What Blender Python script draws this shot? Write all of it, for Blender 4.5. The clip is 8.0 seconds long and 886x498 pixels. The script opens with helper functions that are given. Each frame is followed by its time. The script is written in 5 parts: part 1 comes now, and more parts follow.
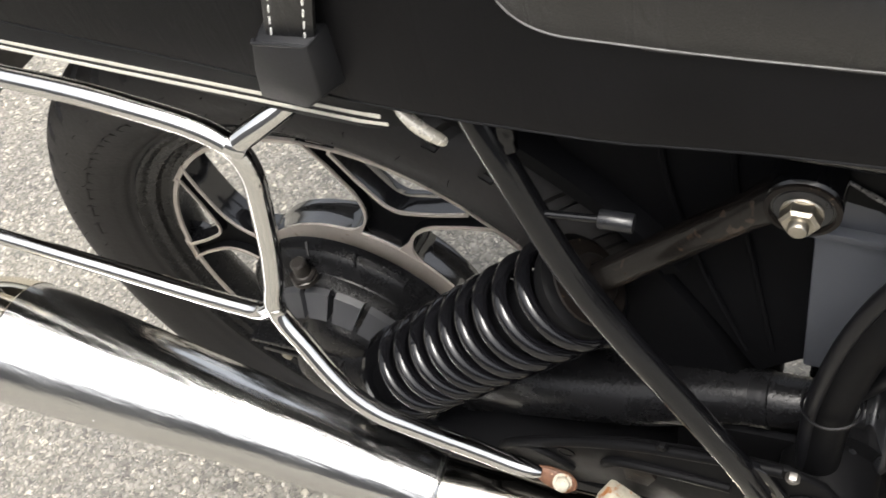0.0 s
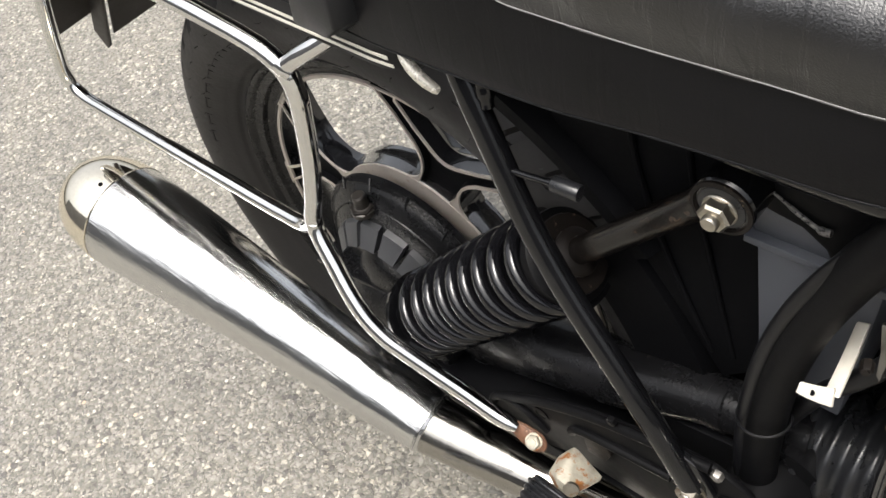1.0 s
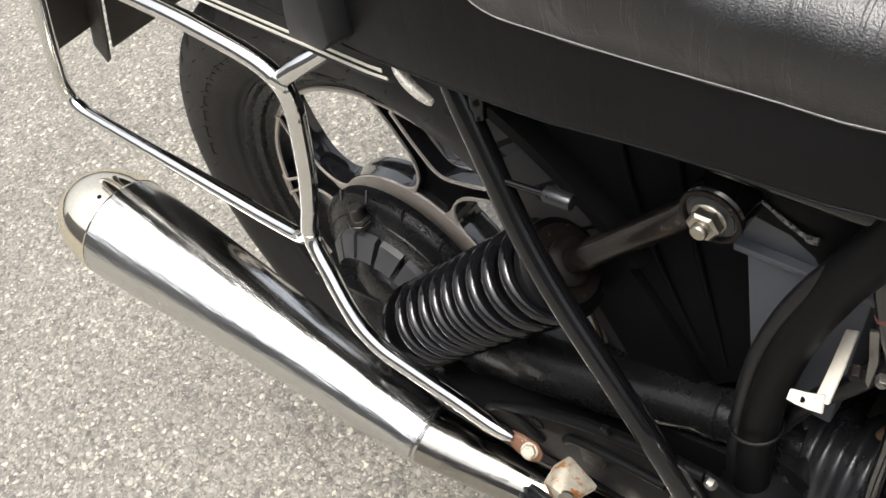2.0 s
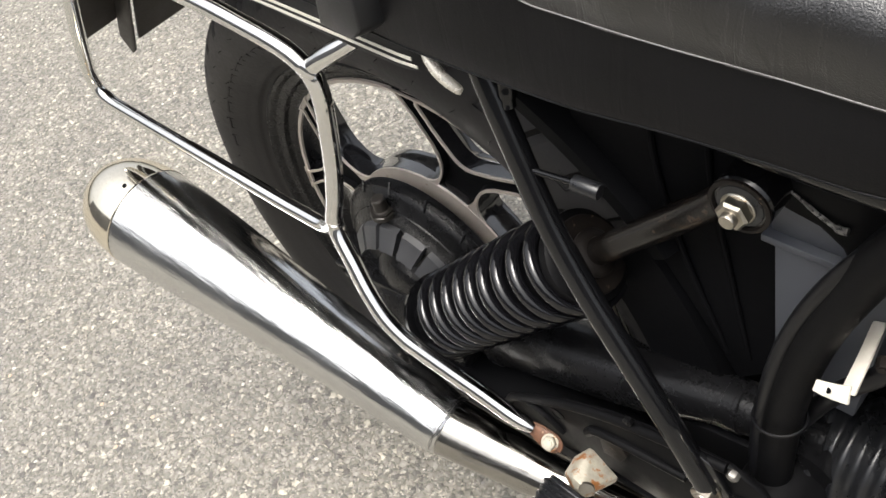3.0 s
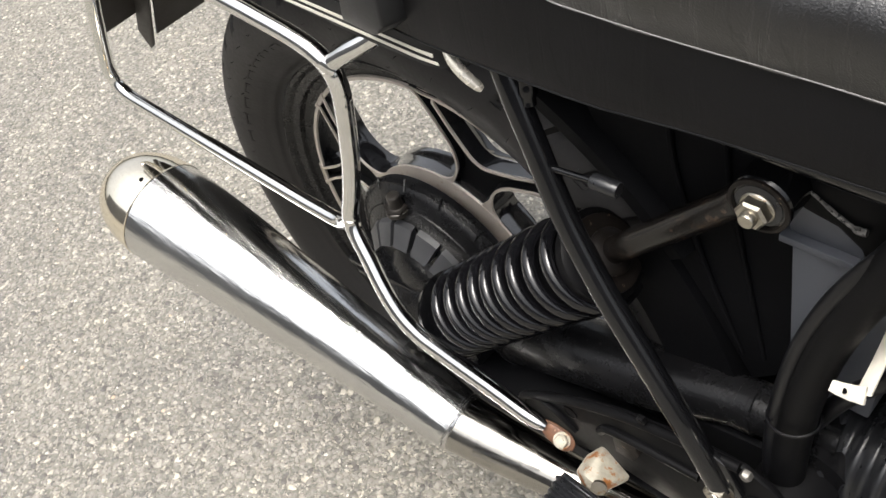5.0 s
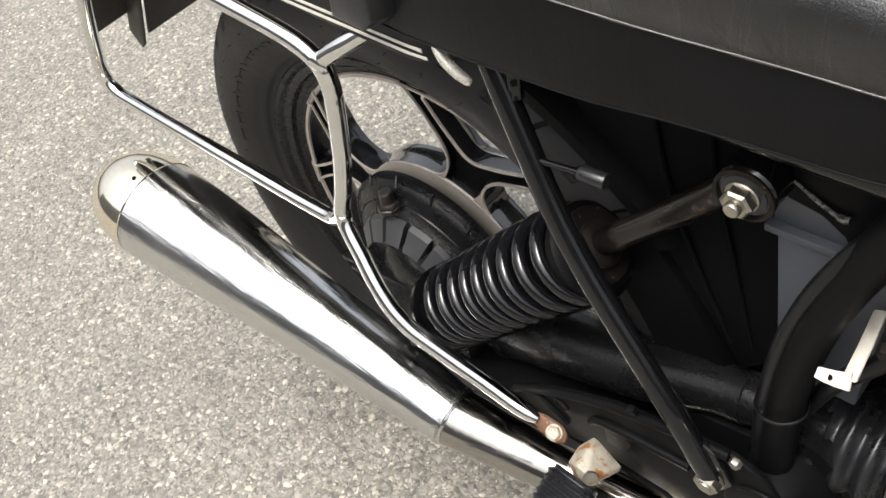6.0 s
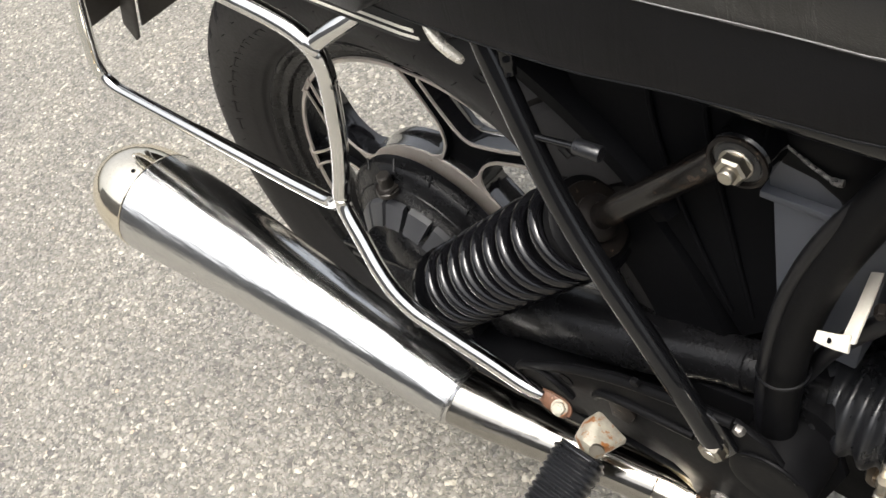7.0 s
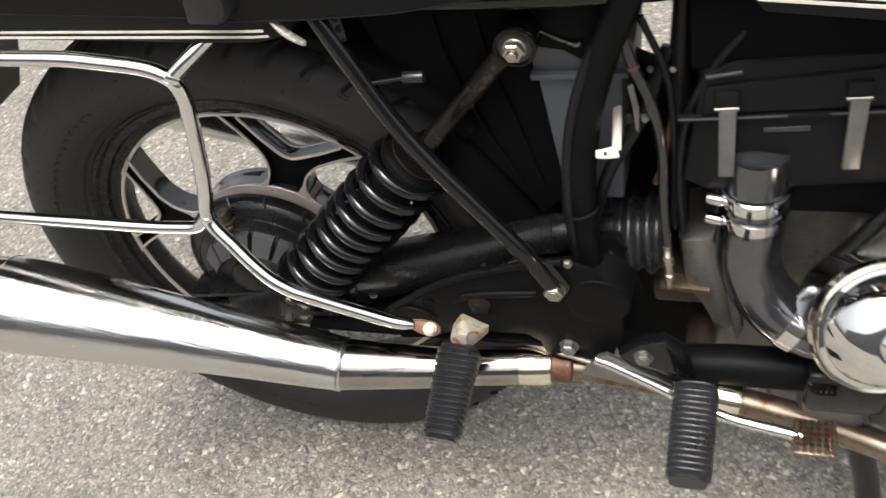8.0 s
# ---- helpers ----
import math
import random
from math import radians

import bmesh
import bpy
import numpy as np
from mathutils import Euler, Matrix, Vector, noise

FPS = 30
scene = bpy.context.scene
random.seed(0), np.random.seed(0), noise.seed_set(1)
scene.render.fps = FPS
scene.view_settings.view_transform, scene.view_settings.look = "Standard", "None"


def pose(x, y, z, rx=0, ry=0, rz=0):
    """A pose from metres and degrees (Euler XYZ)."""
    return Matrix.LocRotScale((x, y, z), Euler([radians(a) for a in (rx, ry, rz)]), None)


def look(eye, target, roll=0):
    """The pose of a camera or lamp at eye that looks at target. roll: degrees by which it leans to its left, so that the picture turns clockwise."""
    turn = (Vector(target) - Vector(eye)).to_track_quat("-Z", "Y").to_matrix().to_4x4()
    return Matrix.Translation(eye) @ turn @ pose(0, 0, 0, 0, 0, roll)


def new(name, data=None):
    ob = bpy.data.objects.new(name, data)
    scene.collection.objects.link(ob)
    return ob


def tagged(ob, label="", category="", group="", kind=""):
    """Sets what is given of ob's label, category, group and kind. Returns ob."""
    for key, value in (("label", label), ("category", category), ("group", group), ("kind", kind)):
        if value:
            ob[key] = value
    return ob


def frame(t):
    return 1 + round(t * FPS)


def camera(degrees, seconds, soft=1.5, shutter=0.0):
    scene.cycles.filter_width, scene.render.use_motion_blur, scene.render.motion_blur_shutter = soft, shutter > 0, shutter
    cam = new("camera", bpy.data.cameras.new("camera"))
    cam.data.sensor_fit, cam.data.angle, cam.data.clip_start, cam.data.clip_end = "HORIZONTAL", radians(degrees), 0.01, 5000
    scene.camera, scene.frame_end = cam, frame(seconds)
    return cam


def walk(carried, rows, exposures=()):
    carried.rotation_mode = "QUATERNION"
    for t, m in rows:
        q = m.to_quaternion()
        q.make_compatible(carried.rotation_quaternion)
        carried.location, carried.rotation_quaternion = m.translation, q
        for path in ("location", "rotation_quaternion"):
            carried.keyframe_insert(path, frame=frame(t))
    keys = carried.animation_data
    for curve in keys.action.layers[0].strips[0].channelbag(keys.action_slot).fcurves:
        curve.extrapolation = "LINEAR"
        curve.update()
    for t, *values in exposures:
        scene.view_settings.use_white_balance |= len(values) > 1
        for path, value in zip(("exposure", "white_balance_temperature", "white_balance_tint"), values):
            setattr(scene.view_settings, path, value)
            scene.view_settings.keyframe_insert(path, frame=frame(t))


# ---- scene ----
cam = camera(52.2, 8.0, shutter=0.15)
PATH = [
    (0, (0.369, -0.393, 1.025), (-0.393, 0.612, -0.527), -17.5),
    (0.2, (0.384, -0.41, 1.017), (-0.465, 0.573, -0.503), -18.3),
    (0.5, (0.458, -0.402, 1.032), (-0.514, 0.464, -0.486), -16.2),
    (0.8, (0.491, -0.398, 1.038), (-0.554, 0.424, -0.456), -16.3),
    (1, (0.5, -0.389, 1.032), (-0.567, 0.414, -0.457), -16.9),
    (1.5, (0.505, -0.387, 1.035), (-0.572, 0.439, -0.434), -16.7),
    (2.8, (0.509, -0.401, 1.033), (-0.583, 0.408, -0.436), -16.9),
    (3, (0.505, -0.402, 1.034), (-0.594, 0.402, -0.431), -16.9),
    (3.5, (0.502, -0.407, 1.036), (-0.608, 0.388, -0.425), -16.7),
    (4, (0.502, -0.409, 1.036), (-0.613, 0.382, -0.425), -16.5),
    (4.5, (0.502, -0.409, 1.036), (-0.612, 0.383, -0.424), -16.5),
    (6, (0.51, -0.413, 1.037), (-0.592, 0.389, -0.426), -16.7),
    (6.5, (0.513, -0.415, 1.038), (-0.586, 0.391, -0.426), -16.9),
    (7, (0.516, -0.416, 1.036), (-0.58, 0.362, -0.445), -19.2),
    (7.2, (0.522, -0.428, 1.033), (-0.551, 0.37, -0.454), -19.9),
    (7.3, (0.528, -0.441, 1.035), (-0.519, 0.398, -0.449), -19.5),
    (7.5, (0.539, -0.473, 1.046), (-0.432, 0.471, -0.426), -18.5),
    (7.8, (0.528, -0.603, 1.058), (-0.256, 0.587, -0.345), -15.9),
    (8, (0.539, -0.693, 1.075), (-0.109, 0.601, -0.305), -16.5),
]
walk(cam, [(t, look(eye, target, roll)) for t, eye, target, roll in PATH], [(0.0, 1.20), (0.4, 1.00), (0.6, 1.00), (1.0, 1.06), (8.0, 1.06)])

# ---- light ----
world = bpy.data.worlds.new("sky")
scene.world = world
world.use_nodes = True
wn = world.node_tree
sky = wn.nodes.new("ShaderNodeTexSky")
sky.sky_type = "NISHITA"
sky.sun_disc = False
sky.sun_elevation = radians(72)
sky.sun_rotation = radians(180)
sky.air_density, sky.dust_density, sky.ozone_density = 1.0, 8.0, 1.0
wn.nodes["Background"].inputs["Strength"].default_value = 0.15
haze = wn.nodes.new("ShaderNodeHueSaturation")
haze.inputs["Saturation"].default_value = 0.30
wn.links.new(sky.outputs["Color"], haze.inputs["Color"])
wn.links.new(haze.outputs["Color"], wn.nodes["Background"].inputs["Color"])
sun_data = bpy.data.lights.new("sun", "SUN")
sun_data.energy, sun_data.angle, sun_data.color = 0.8, radians(20), (1.0, 0.95, 0.87)
sun = new("sun", sun_data)
sun.matrix_world = look((0.0, -1.3, 4.0), (0.0, 0.0, 0.0))


# ---- materials ----
def material(name, color, rough=0.5, metal=0.0, var=0.12, vscale=25.0, bump=0.0, bscale=300.0, rvar=0.1, spot=None, spot_at=0.62, spot_scale=60.0, coat=0.0, spec=0.5):
    """A procedural surface: colour varied at two scales, roughness varied, fine relief, and worn or dirty spots."""
    m = bpy.data.materials.new(name)
    m.use_nodes = True
    t = m.node_tree
    b = t.nodes["Principled BSDF"]
    b.inputs["Metallic"].default_value = metal
    b.inputs["Coat Weight"].default_value = coat
    b.inputs["Specular IOR Level"].default_value = spec
    co = t.nodes.new("ShaderNodeTexCoord")
    n1, n2 = t.nodes.new("ShaderNodeTexNoise"), t.nodes.new("ShaderNodeTexNoise")
    for n, s, d in ((n1, vscale, 4.0), (n2, bscale, 3.0)):
        n.inputs["Scale"].default_value, n.inputs["Detail"].default_value = s, d
        t.links.new(co.outputs["Object"], n.inputs["Vector"])
    add = t.nodes.new("ShaderNodeMath")
    add.operation = "MULTIPLY_ADD"
    add.inputs[1].default_value, add.inputs[2].default_value = 0.35, 0.0
    t.links.new(n2.outputs["Fac"], add.inputs[0])
    sm = t.nodes.new("ShaderNodeMath")
    sm.operation = "MULTIPLY_ADD"
    sm.inputs[1].default_value = 0.65
    t.links.new(n1.outputs["Fac"], sm.inputs[0])
    t.links.new(add.outputs[0], sm.inputs[2])
    ramp = t.nodes.new("ShaderNodeValToRGB")
    e = ramp.color_ramp.elements
    e[0].position, e[1].position = 0.3, 0.7
    e[0].color = (*[c * (1 - var) for c in color], 1)
    e[1].color = (*[min(1, c * (1 + var)) for c in color], 1)
    t.links.new(sm.outputs[0], ramp.inputs["Fac"])
    out = ramp.outputs["Color"]
    if spot:
        n3 = t.nodes.new("ShaderNodeTexNoise")
        n3.inputs["Scale"].default_value, n3.inputs["Detail"].default_value, n3.inputs["Roughness"].default_value = spot_scale, 6.0, 0.65
        t.links.new(co.outputs["Object"], n3.inputs["Vector"])
        r3 = t.nodes.new("ShaderNodeValToRGB")
        r3.color_ramp.elements[0].position, r3.color_ramp.elements[1].position = spot_at, spot_at + 0.06
        t.links.new(n3.outputs["Fac"], r3.inputs["Fac"])
        mix = t.nodes.new("ShaderNodeMix")
        mix.data_type = "RGBA"
        mix.inputs["B"].default_value = (*spot, 1)
        t.links.new(r3.outputs["Color"], mix.inputs["Factor"])
        t.links.new(out, mix.inputs["A"])
        out = mix.outputs["Result"]
    t.links.new(out, b.inputs["Base Color"])
    rr = t.nodes.new("ShaderNodeMapRange")
    rr.inputs["From Min"].default_value, rr.inputs["From Max"].default_value = 0.3, 0.7
    rr.inputs["To Min"].default_value, rr.inputs["To Max"].default_value = max(0.02, rough * (1 - rvar * 2)), min(1, rough * (1 + rvar * 2))
    t.links.new(sm.outputs[0], rr.inputs["Value"])
    t.links.new(rr.outputs["Result"], b.inputs["Roughness"])
    if bump:
        bp = t.nodes.new("ShaderNodeBump")
        bp.inputs["Strength"].default_value, bp.inputs["Distance"].default_value = bump, 0.001
        t.links.new(n2.outputs["Fac"], bp.inputs["Height"])
        t.links.new(bp.outputs["Normal"], b.inputs["Normal"])
    return m


def asphalt_material():
    m = bpy.data.materials.new("asphalt")
    m.use_nodes = True
    t = m.node_tree
    b = t.nodes["Principled BSDF"]
    co = t.nodes.new("ShaderNodeTexCoord")
    warp = t.nodes.new("ShaderNodeTexNoise")
    warp.inputs["Scale"].default_value = 60
    t.links.new(co.outputs["Object"], warp.inputs["Vector"])
    shift = t.nodes.new("ShaderNodeMix")
    shift.data_type, shift.blend_type = "RGBA", "LINEAR_LIGHT"
    shift.inputs["Factor"].default_value = 0.006
    t.links.new(co.outputs["Object"], shift.inputs["A"])
    t.links.new(warp.outputs["Color"], shift.inputs["B"])
    cells = []
    for s in (120.0, 300.0):
        v = t.nodes.new("ShaderNodeTexVoronoi")
        v.inputs["Scale"].default_value = s
        t.links.new(shift.outputs["Result"], v.inputs["Vector"])
        cells.append(v)
    cols = []
    for v, stops in ((cells[0], ((0.0, 0.095, 0.093, 0.087), (0.3, 0.185, 0.178, 0.160), (0.65, 0.230, 0.222, 0.200), (0.88, 0.300, 0.290, 0.262), (0.965, 0.52, 0.49, 0.42))),
                     (cells[1], ((0.0, 0.105, 0.103, 0.096), (0.5, 0.205, 0.198, 0.180), (0.8, 0.255, 0.245, 0.222), (0.96, 0.40, 0.38, 0.33)))):
        sep = t.nodes.new("ShaderNodeSeparateColor")
        t.links.new(v.outputs["Color"], sep.inputs["Color"])
        r = t.nodes.new("ShaderNodeValToRGB")
        while len(r.color_ramp.elements) < len(stops):
            r.color_ramp.elements.new(0.5)
        for e, (p, *c) in zip(r.color_ramp.elements, stops):
            e.position, e.color = p, (*c, 1)
        t.links.new(sep.outputs["Red"], r.inputs["Fac"])
        cols.append(r)
    pick = t.nodes.new("ShaderNodeTexNoise")
    pick.inputs["Scale"].default_value, pick.inputs["Detail"].default_value = 95, 3
    t.links.new(co.outputs["Object"], pick.inputs["Vector"])
    step = t.nodes.new("ShaderNodeValToRGB")
    step.color_ramp.elements[0].position, step.color_ramp.elements[1].position = 0.44, 0.54
    t.links.new(pick.outputs["Fac"], step.inputs["Fac"])
    mix = t.nodes.new("ShaderNodeMix")
    mix.data_type = "RGBA"
    t.links.new(step.outputs["Color"], mix.inputs["Factor"])
    t.links.new(cols[0].outputs["Color"], mix.inputs["A"])
    t.links.new(cols[1].outputs["Color"], mix.inputs["B"])
    # dark binder between the stones
    gap = t.nodes.new("ShaderNodeValToRGB")
    gap.color_ramp.elements[0].position, gap.color_ramp.elements[1].position = 0.25, 0.75
    gap.color_ramp.elements[0].color, gap.color_ramp.elements[1].color = (1, 1, 1, 1), (0.74, 0.73, 0.71, 1)
    t.links.new(cells[0].outputs["Distance"], gap.inputs["Fac"])
    mul = t.nodes.new("ShaderNodeMix")
    mul.data_type, mul.blend_type = "RGBA", "MULTIPLY"
    mul.inputs["Factor"].default_value = 1.0
    t.links.new(mix.outputs["Result"], mul.inputs["A"])
    t.links.new(gap.outputs["Color"], mul.inputs["B"])
    # broad stains
    stain = t.nodes.new("ShaderNodeTexNoise")
    stain.inputs["Scale"].default_value, stain.inputs["Detail"].default_value = 3.0, 5
    t.links.new(co.outputs["Object"], stain.inputs["Vector"])
    sr = t.nodes.new("ShaderNodeValToRGB")
    sr.color_ramp.elements[0].position, sr.color_ramp.elements[1].position = 0.3, 0.7
    sr.color_ramp.elements[0].color, sr.color_ramp.elements[1].color = (0.86, 0.85, 0.83, 1), (1.1, 1.08, 1.02, 1)
    t.links.new(stain.outputs["Fac"], sr.inputs["Fac"])
    mul2 = t.nodes.new("ShaderNodeMix")
    mul2.data_type, mul2.blend_type = "RGBA", "MULTIPLY"
    mul2.inputs["Factor"].default_value = 1.0
    t.links.new(mul.outputs["Result"], mul2.inputs["A"])
    t.links.new(sr.outputs["Color"], mul2.inputs["B"])
    t.links.new(mul2.outputs["Result"], b.inputs["Base Color"])
    b.inputs["Roughness"].default_value = 0.68
    h = t.nodes.new("ShaderNodeMath")
    h.operation = "SUBTRACT"
    t.links.new(pick.outputs["Fac"], h.inputs[0])
    t.links.new(cells[0].outputs["Distance"], h.inputs[1])
    bp = t.nodes.new("ShaderNodeBump")
    bp.inputs["Strength"].default_value, bp.inputs["Distance"].default_value = 0.85, 0.0024
    t.links.new(h.outputs[0], bp.inputs["Height"])
    t.links.new(bp.outputs["Normal"], b.inputs["Normal"])
    return m


def vinyl_material(name, color, rough, spec, grain, crease):
    """Black seat cover with a fine grain and long creases."""
    m = material(name, color, rough, bump=grain, bscale=1150.0, var=0.2, spec=spec, spot=(0.04, 0.038, 0.035), spot_at=0.77, spot_scale=150)
    t = m.node_tree
    b = t.nodes["Principled BSDF"]
    first = b.inputs["Normal"].links[0].from_node
    co = t.nodes.new("ShaderNodeTexCoord")
    mp = t.nodes.new("ShaderNodeMapping")
    mp.inputs["Scale"].default_value = (95, 12, 12)
    mp.inputs["Rotation"].default_value = (0, radians(12), 0)
    t.links.new(co.outputs["Object"], mp.inputs["Vector"])
    n = t.nodes.new("ShaderNodeTexNoise")
    n.inputs["Scale"].default_value, n.inputs["Detail"].default_value, n.inputs["Distortion"].default_value = 1.0, 4, 0.6
    t.links.new(mp.outputs["Vector"], n.inputs["Vector"])
    r = t.nodes.new("ShaderNodeValToRGB")
    r.color_ramp.elements[0].position, r.color_ramp.elements[1].position = 0.46, 0.52
    t.links.new(n.outputs["Fac"], r.inputs["Fac"])
    bp = t.nodes.new("ShaderNodeBump")
    bp.inputs["Strength"].default_value, bp.inputs["Distance"].default_value = crease, 0.002
    t.links.new(r.outputs["Color"], bp.inputs["Height"])
    t.links.new(first.outputs["Normal"], bp.inputs["Normal"])
    t.links.new(bp.outputs["Normal"], b.inputs["Normal"])
    return m


ASPHALT = asphalt_material()
STONE = material("pale_stone", (0.43, 0.40, 0.34), 0.8, var=0.45, vscale=28)
st_tree = STONE.node_tree
st_geo, st_ramp = st_tree.nodes.new("ShaderNodeNewGeometry"), st_tree.nodes.new("ShaderNodeValToRGB")
for p, c in ((0.0, (0.10, 0.098, 0.095)), (0.3, (0.20, 0.19, 0.175)), (0.55, (0.42, 0.40, 0.36)), (0.8, (0.52, 0.49, 0.43)), (0.95, (0.46, 0.34, 0.24))):
    e = st_ramp.color_ramp.elements[0] if p == 0.0 else st_ramp.color_ramp.elements.new(p)
    e.color = (*c, 1)
st_ramp.color_ramp.elements[-1].color = (0.62, 0.60, 0.55, 1)
st_tree.links.new(st_geo.outputs["Random Per Island"], st_ramp.inputs["Fac"])
st_tree.links.new(st_ramp.outputs["Color"], st_tree.nodes["Principled BSDF"].inputs["Base Color"])
CHROME = material("chrome", (0.74, 0.735, 0.715), 0.06, 1.0, var=0.03, vscale=12, rvar=0.25)
POLISHED = material("polished_steel", (0.63, 0.628, 0.618), 0.18, 1.0, var=0.04, vscale=9, rvar=0.3)
# polishing marks run along the muffler
po_tree = POLISHED.node_tree
po_co, po_turn, po_map = po_tree.nodes.new("ShaderNodeTexCoord"), po_tree.nodes.new("ShaderNodeVectorRotate"), po_tree.nodes.new("ShaderNodeMapping")
po_noise, po_bump = po_tree.nodes.new("ShaderNodeTexNoise"), po_tree.nodes.new("ShaderNodeBump")
po_turn.rotation_type = "Y_AXIS"
po_turn.inputs["Angle"].default_value = radians(-14.8)
po_map.inputs["Scale"].default_value = (1.6, 300.0, 300.0)
po_noise.inputs["Scale"].default_value, po_noise.inputs["Detail"].default_value = 1.0, 4.0
po_bump.inputs["Strength"].default_value, po_bump.inputs["Distance"].default_value = 0.34, 0.001
po_tree.links.new(po_co.outputs["Object"], po_turn.inputs["Vector"])
po_tree.links.new(po_turn.outputs["Vector"], po_map.inputs["Vector"])
po_tree.links.new(po_map.outputs["Vector"], po_noise.inputs["Vector"])
po_tree.links.new(po_noise.outputs["Fac"], po_bump.inputs["Height"])
po_tree.links.new(po_bump.outputs["Normal"], po_tree.nodes["Principled BSDF"].inputs["Normal"])
CAPCHROME = material("tarnished_chrome", (0.86, 0.79, 0.65), 0.09, 1.0, var=0.08, vscale=30, rvar=0.3)
PAINT = material("black_frame_paint", (0.0042, 0.0043, 0.0049), 0.11, var=0.3, vscale=40, bump=0.04, bscale=160, spot=(0.10, 0.095, 0.085), spot_at=0.70, spot_scale=110, rvar=0.3, spec=0.38, coat=0.12)
SPRINGCOAT = material("black_spring_lacquer", (0.005, 0.005, 0.006), 0.09, var=0.3, bump=0.03, bscale=120, spot=(0.10, 0.095, 0.085), spot_at=0.76, spot_scale=110, spec=0.5)
WHEELPAINT = material("black_wheel_enamel", (0.016, 0.0155, 0.0155), 0.13, var=0.3, vscale=30, bump=0.03, bscale=160, spot=(0.05, 0.046, 0.04), spot_at=0.72, spot_scale=60, coat=1.0, spec=0.85)
GLOSS = material("black_gloss_paint", (0.008, 0.008, 0.009), 0.10, var=0.3, bump=0.02, bscale=120, coat=0.6)
CAST = material("black_cast_housing", (0.0062, 0.0062, 0.0068), 0.27, var=0.35, vscale=30, bump=0.25, bscale=420, spot=(0.035, 0.031, 0.027), spot_at=0.68, spot_scale=70, spec=0.22)
PLASTIC = material("black_plastic", (0.0072, 0.0074, 0.0084), 0.50, var=0.15, bump=0.12, bscale=900, spot=(0.05, 0.047, 0.042), spot_at=0.76, spot_scale=160, spec=0.13)
DARKCLIP = material("black_moulded_plastic", (0.013, 0.0133, 0.0145), 0.40, var=0.15, vscale=40, bump=0.1, bscale=700, spec=0.35)
KEEPER = material("grey_black_plastic", (0.034, 0.035, 0.038), 0.42, var=0.12, bump=0.1, bscale=700)
# black lowered further: shade among the inner parts is put into this colour
SHADOWED = material("shaded_dull_black", (0.0040, 0.0041, 0.0047), 0.6, var=0.2, vscale=20, bump=0.05, spec=0.04)
VINYL = vinyl_material("vinyl", (0.0044, 0.0044, 0.0048), 0.34, 0.85, 0.30, 0.20)
SIDE_VINYL = vinyl_material("side_vinyl", (0.0054, 0.0053, 0.0058), 0.44, 0.11, 0.15, 0.06)
PIPING = material("pale_piping", (0.19, 0.188, 0.185), 0.45, var=0.1)
STRIPE = material("cream_pinstripe", (0.62, 0.60, 0.53), 0.5, var=0.08, vscale=60)
THREAD = material("white_thread", (0.75, 0.74, 0.70), 0.7)
TYRE = material("tyre_rubber", (0.0195, 0.0184, 0.0180), 0.58, var=0.3, vscale=18, bump=0.3, bscale=260, spot=(0.035, 0.032, 0.029), spot_at=0.68, spot_scale=25, spec=0.30)
RUBBER = material("peg_rubber", (0.011, 0.0115, 0.013), 0.30, var=0.25, vscale=50, bump=0.2, bscale=300, spot=(0.05, 0.05, 0.05), spot_at=0.68, spot_scale=80, spec=0.5)
PLATE = material("black_pressed_steel", (0.0042, 0.0042, 0.0046), 0.44, var=0.3, vscale=35, bump=0.1, bscale=200, spot=(0.05, 0.046, 0.04), spot_at=0.72, spot_scale=80, spec=0.07)
BARE = material("machined_aluminium", (0.47, 0.425, 0.375), 0.5, 0.4, var=0.16, vscale=60, bump=0.12, bscale=500, spot=(0.36, 0.29, 0.23), spot_at=0.60, spot_scale=75, rvar=0.2)
ZINC = material("zinc_plated_steel", (0.40, 0.37, 0.315), 0.36, 1.0, var=0.2, vscale=80, bump=0.08, spot=(0.35, 0.26, 0.17), spot_at=0.62, spot_scale=120)
WHITE = material("worn_white_paint", (0.56, 0.53, 0.46), 0.45, var=0.08, vscale=60, spot=(0.30, 0.20, 0.10), spot_at=0.68, spot_scale=90)
RUSTY = material("rusty_zinc_bracket", (0.40, 0.37, 0.30), 0.5, 0.35, var=0.3, vscale=90, bump=0.2, spot=(0.30, 0.12, 0.035), spot_at=0.53, spot_scale=75)
BURNT = material("heat_stained_pipe", (0.20, 0.16, 0.122), 0.30, 0.9, var=0.35, vscale=35, spot=(0.16, 0.07, 0.035), spot_at=0.56, spot_scale=45)
SOOTY = material("grimy_black_paint", (0.0060, 0.0050, 0.0044), 0.22, var=0.45, vscale=60, bump=0.12, bscale=300, spot=(0.035, 0.024, 0.017), spot_at=0.60, spot_scale=55, spec=0.3)
TARNISH = material("tarnished_cup", (0.010, 0.0080, 0.0068), 0.5, 0.1, var=0.4, vscale=60, bump=0.2, bscale=500, spot=(0.13, 0.095, 0.065), spot_at=0.63, spot_scale=170, spec=0.2)
GREYBOX = material("grey_plastic", (0.070, 0.075, 0.088), 0.5, var=0.1, vscale=18, bump=0.06, spot=(0.06, 0.06, 0.065), spot_at=0.7, spot_scale=40)
ALU = material("cast_aluminium", (0.15, 0.143, 0.132), 0.45, 0.6, var=0.4, vscale=22, bump=0.35, bscale=350, spot=(0.12, 0.10, 0.08), spot_at=0.58, spot_scale=35)
MUD = material("weathered_brown_black_plastic", (0.020, 0.016, 0.0125), 0.6, var=0.25, vscale=30, bump=0.1)
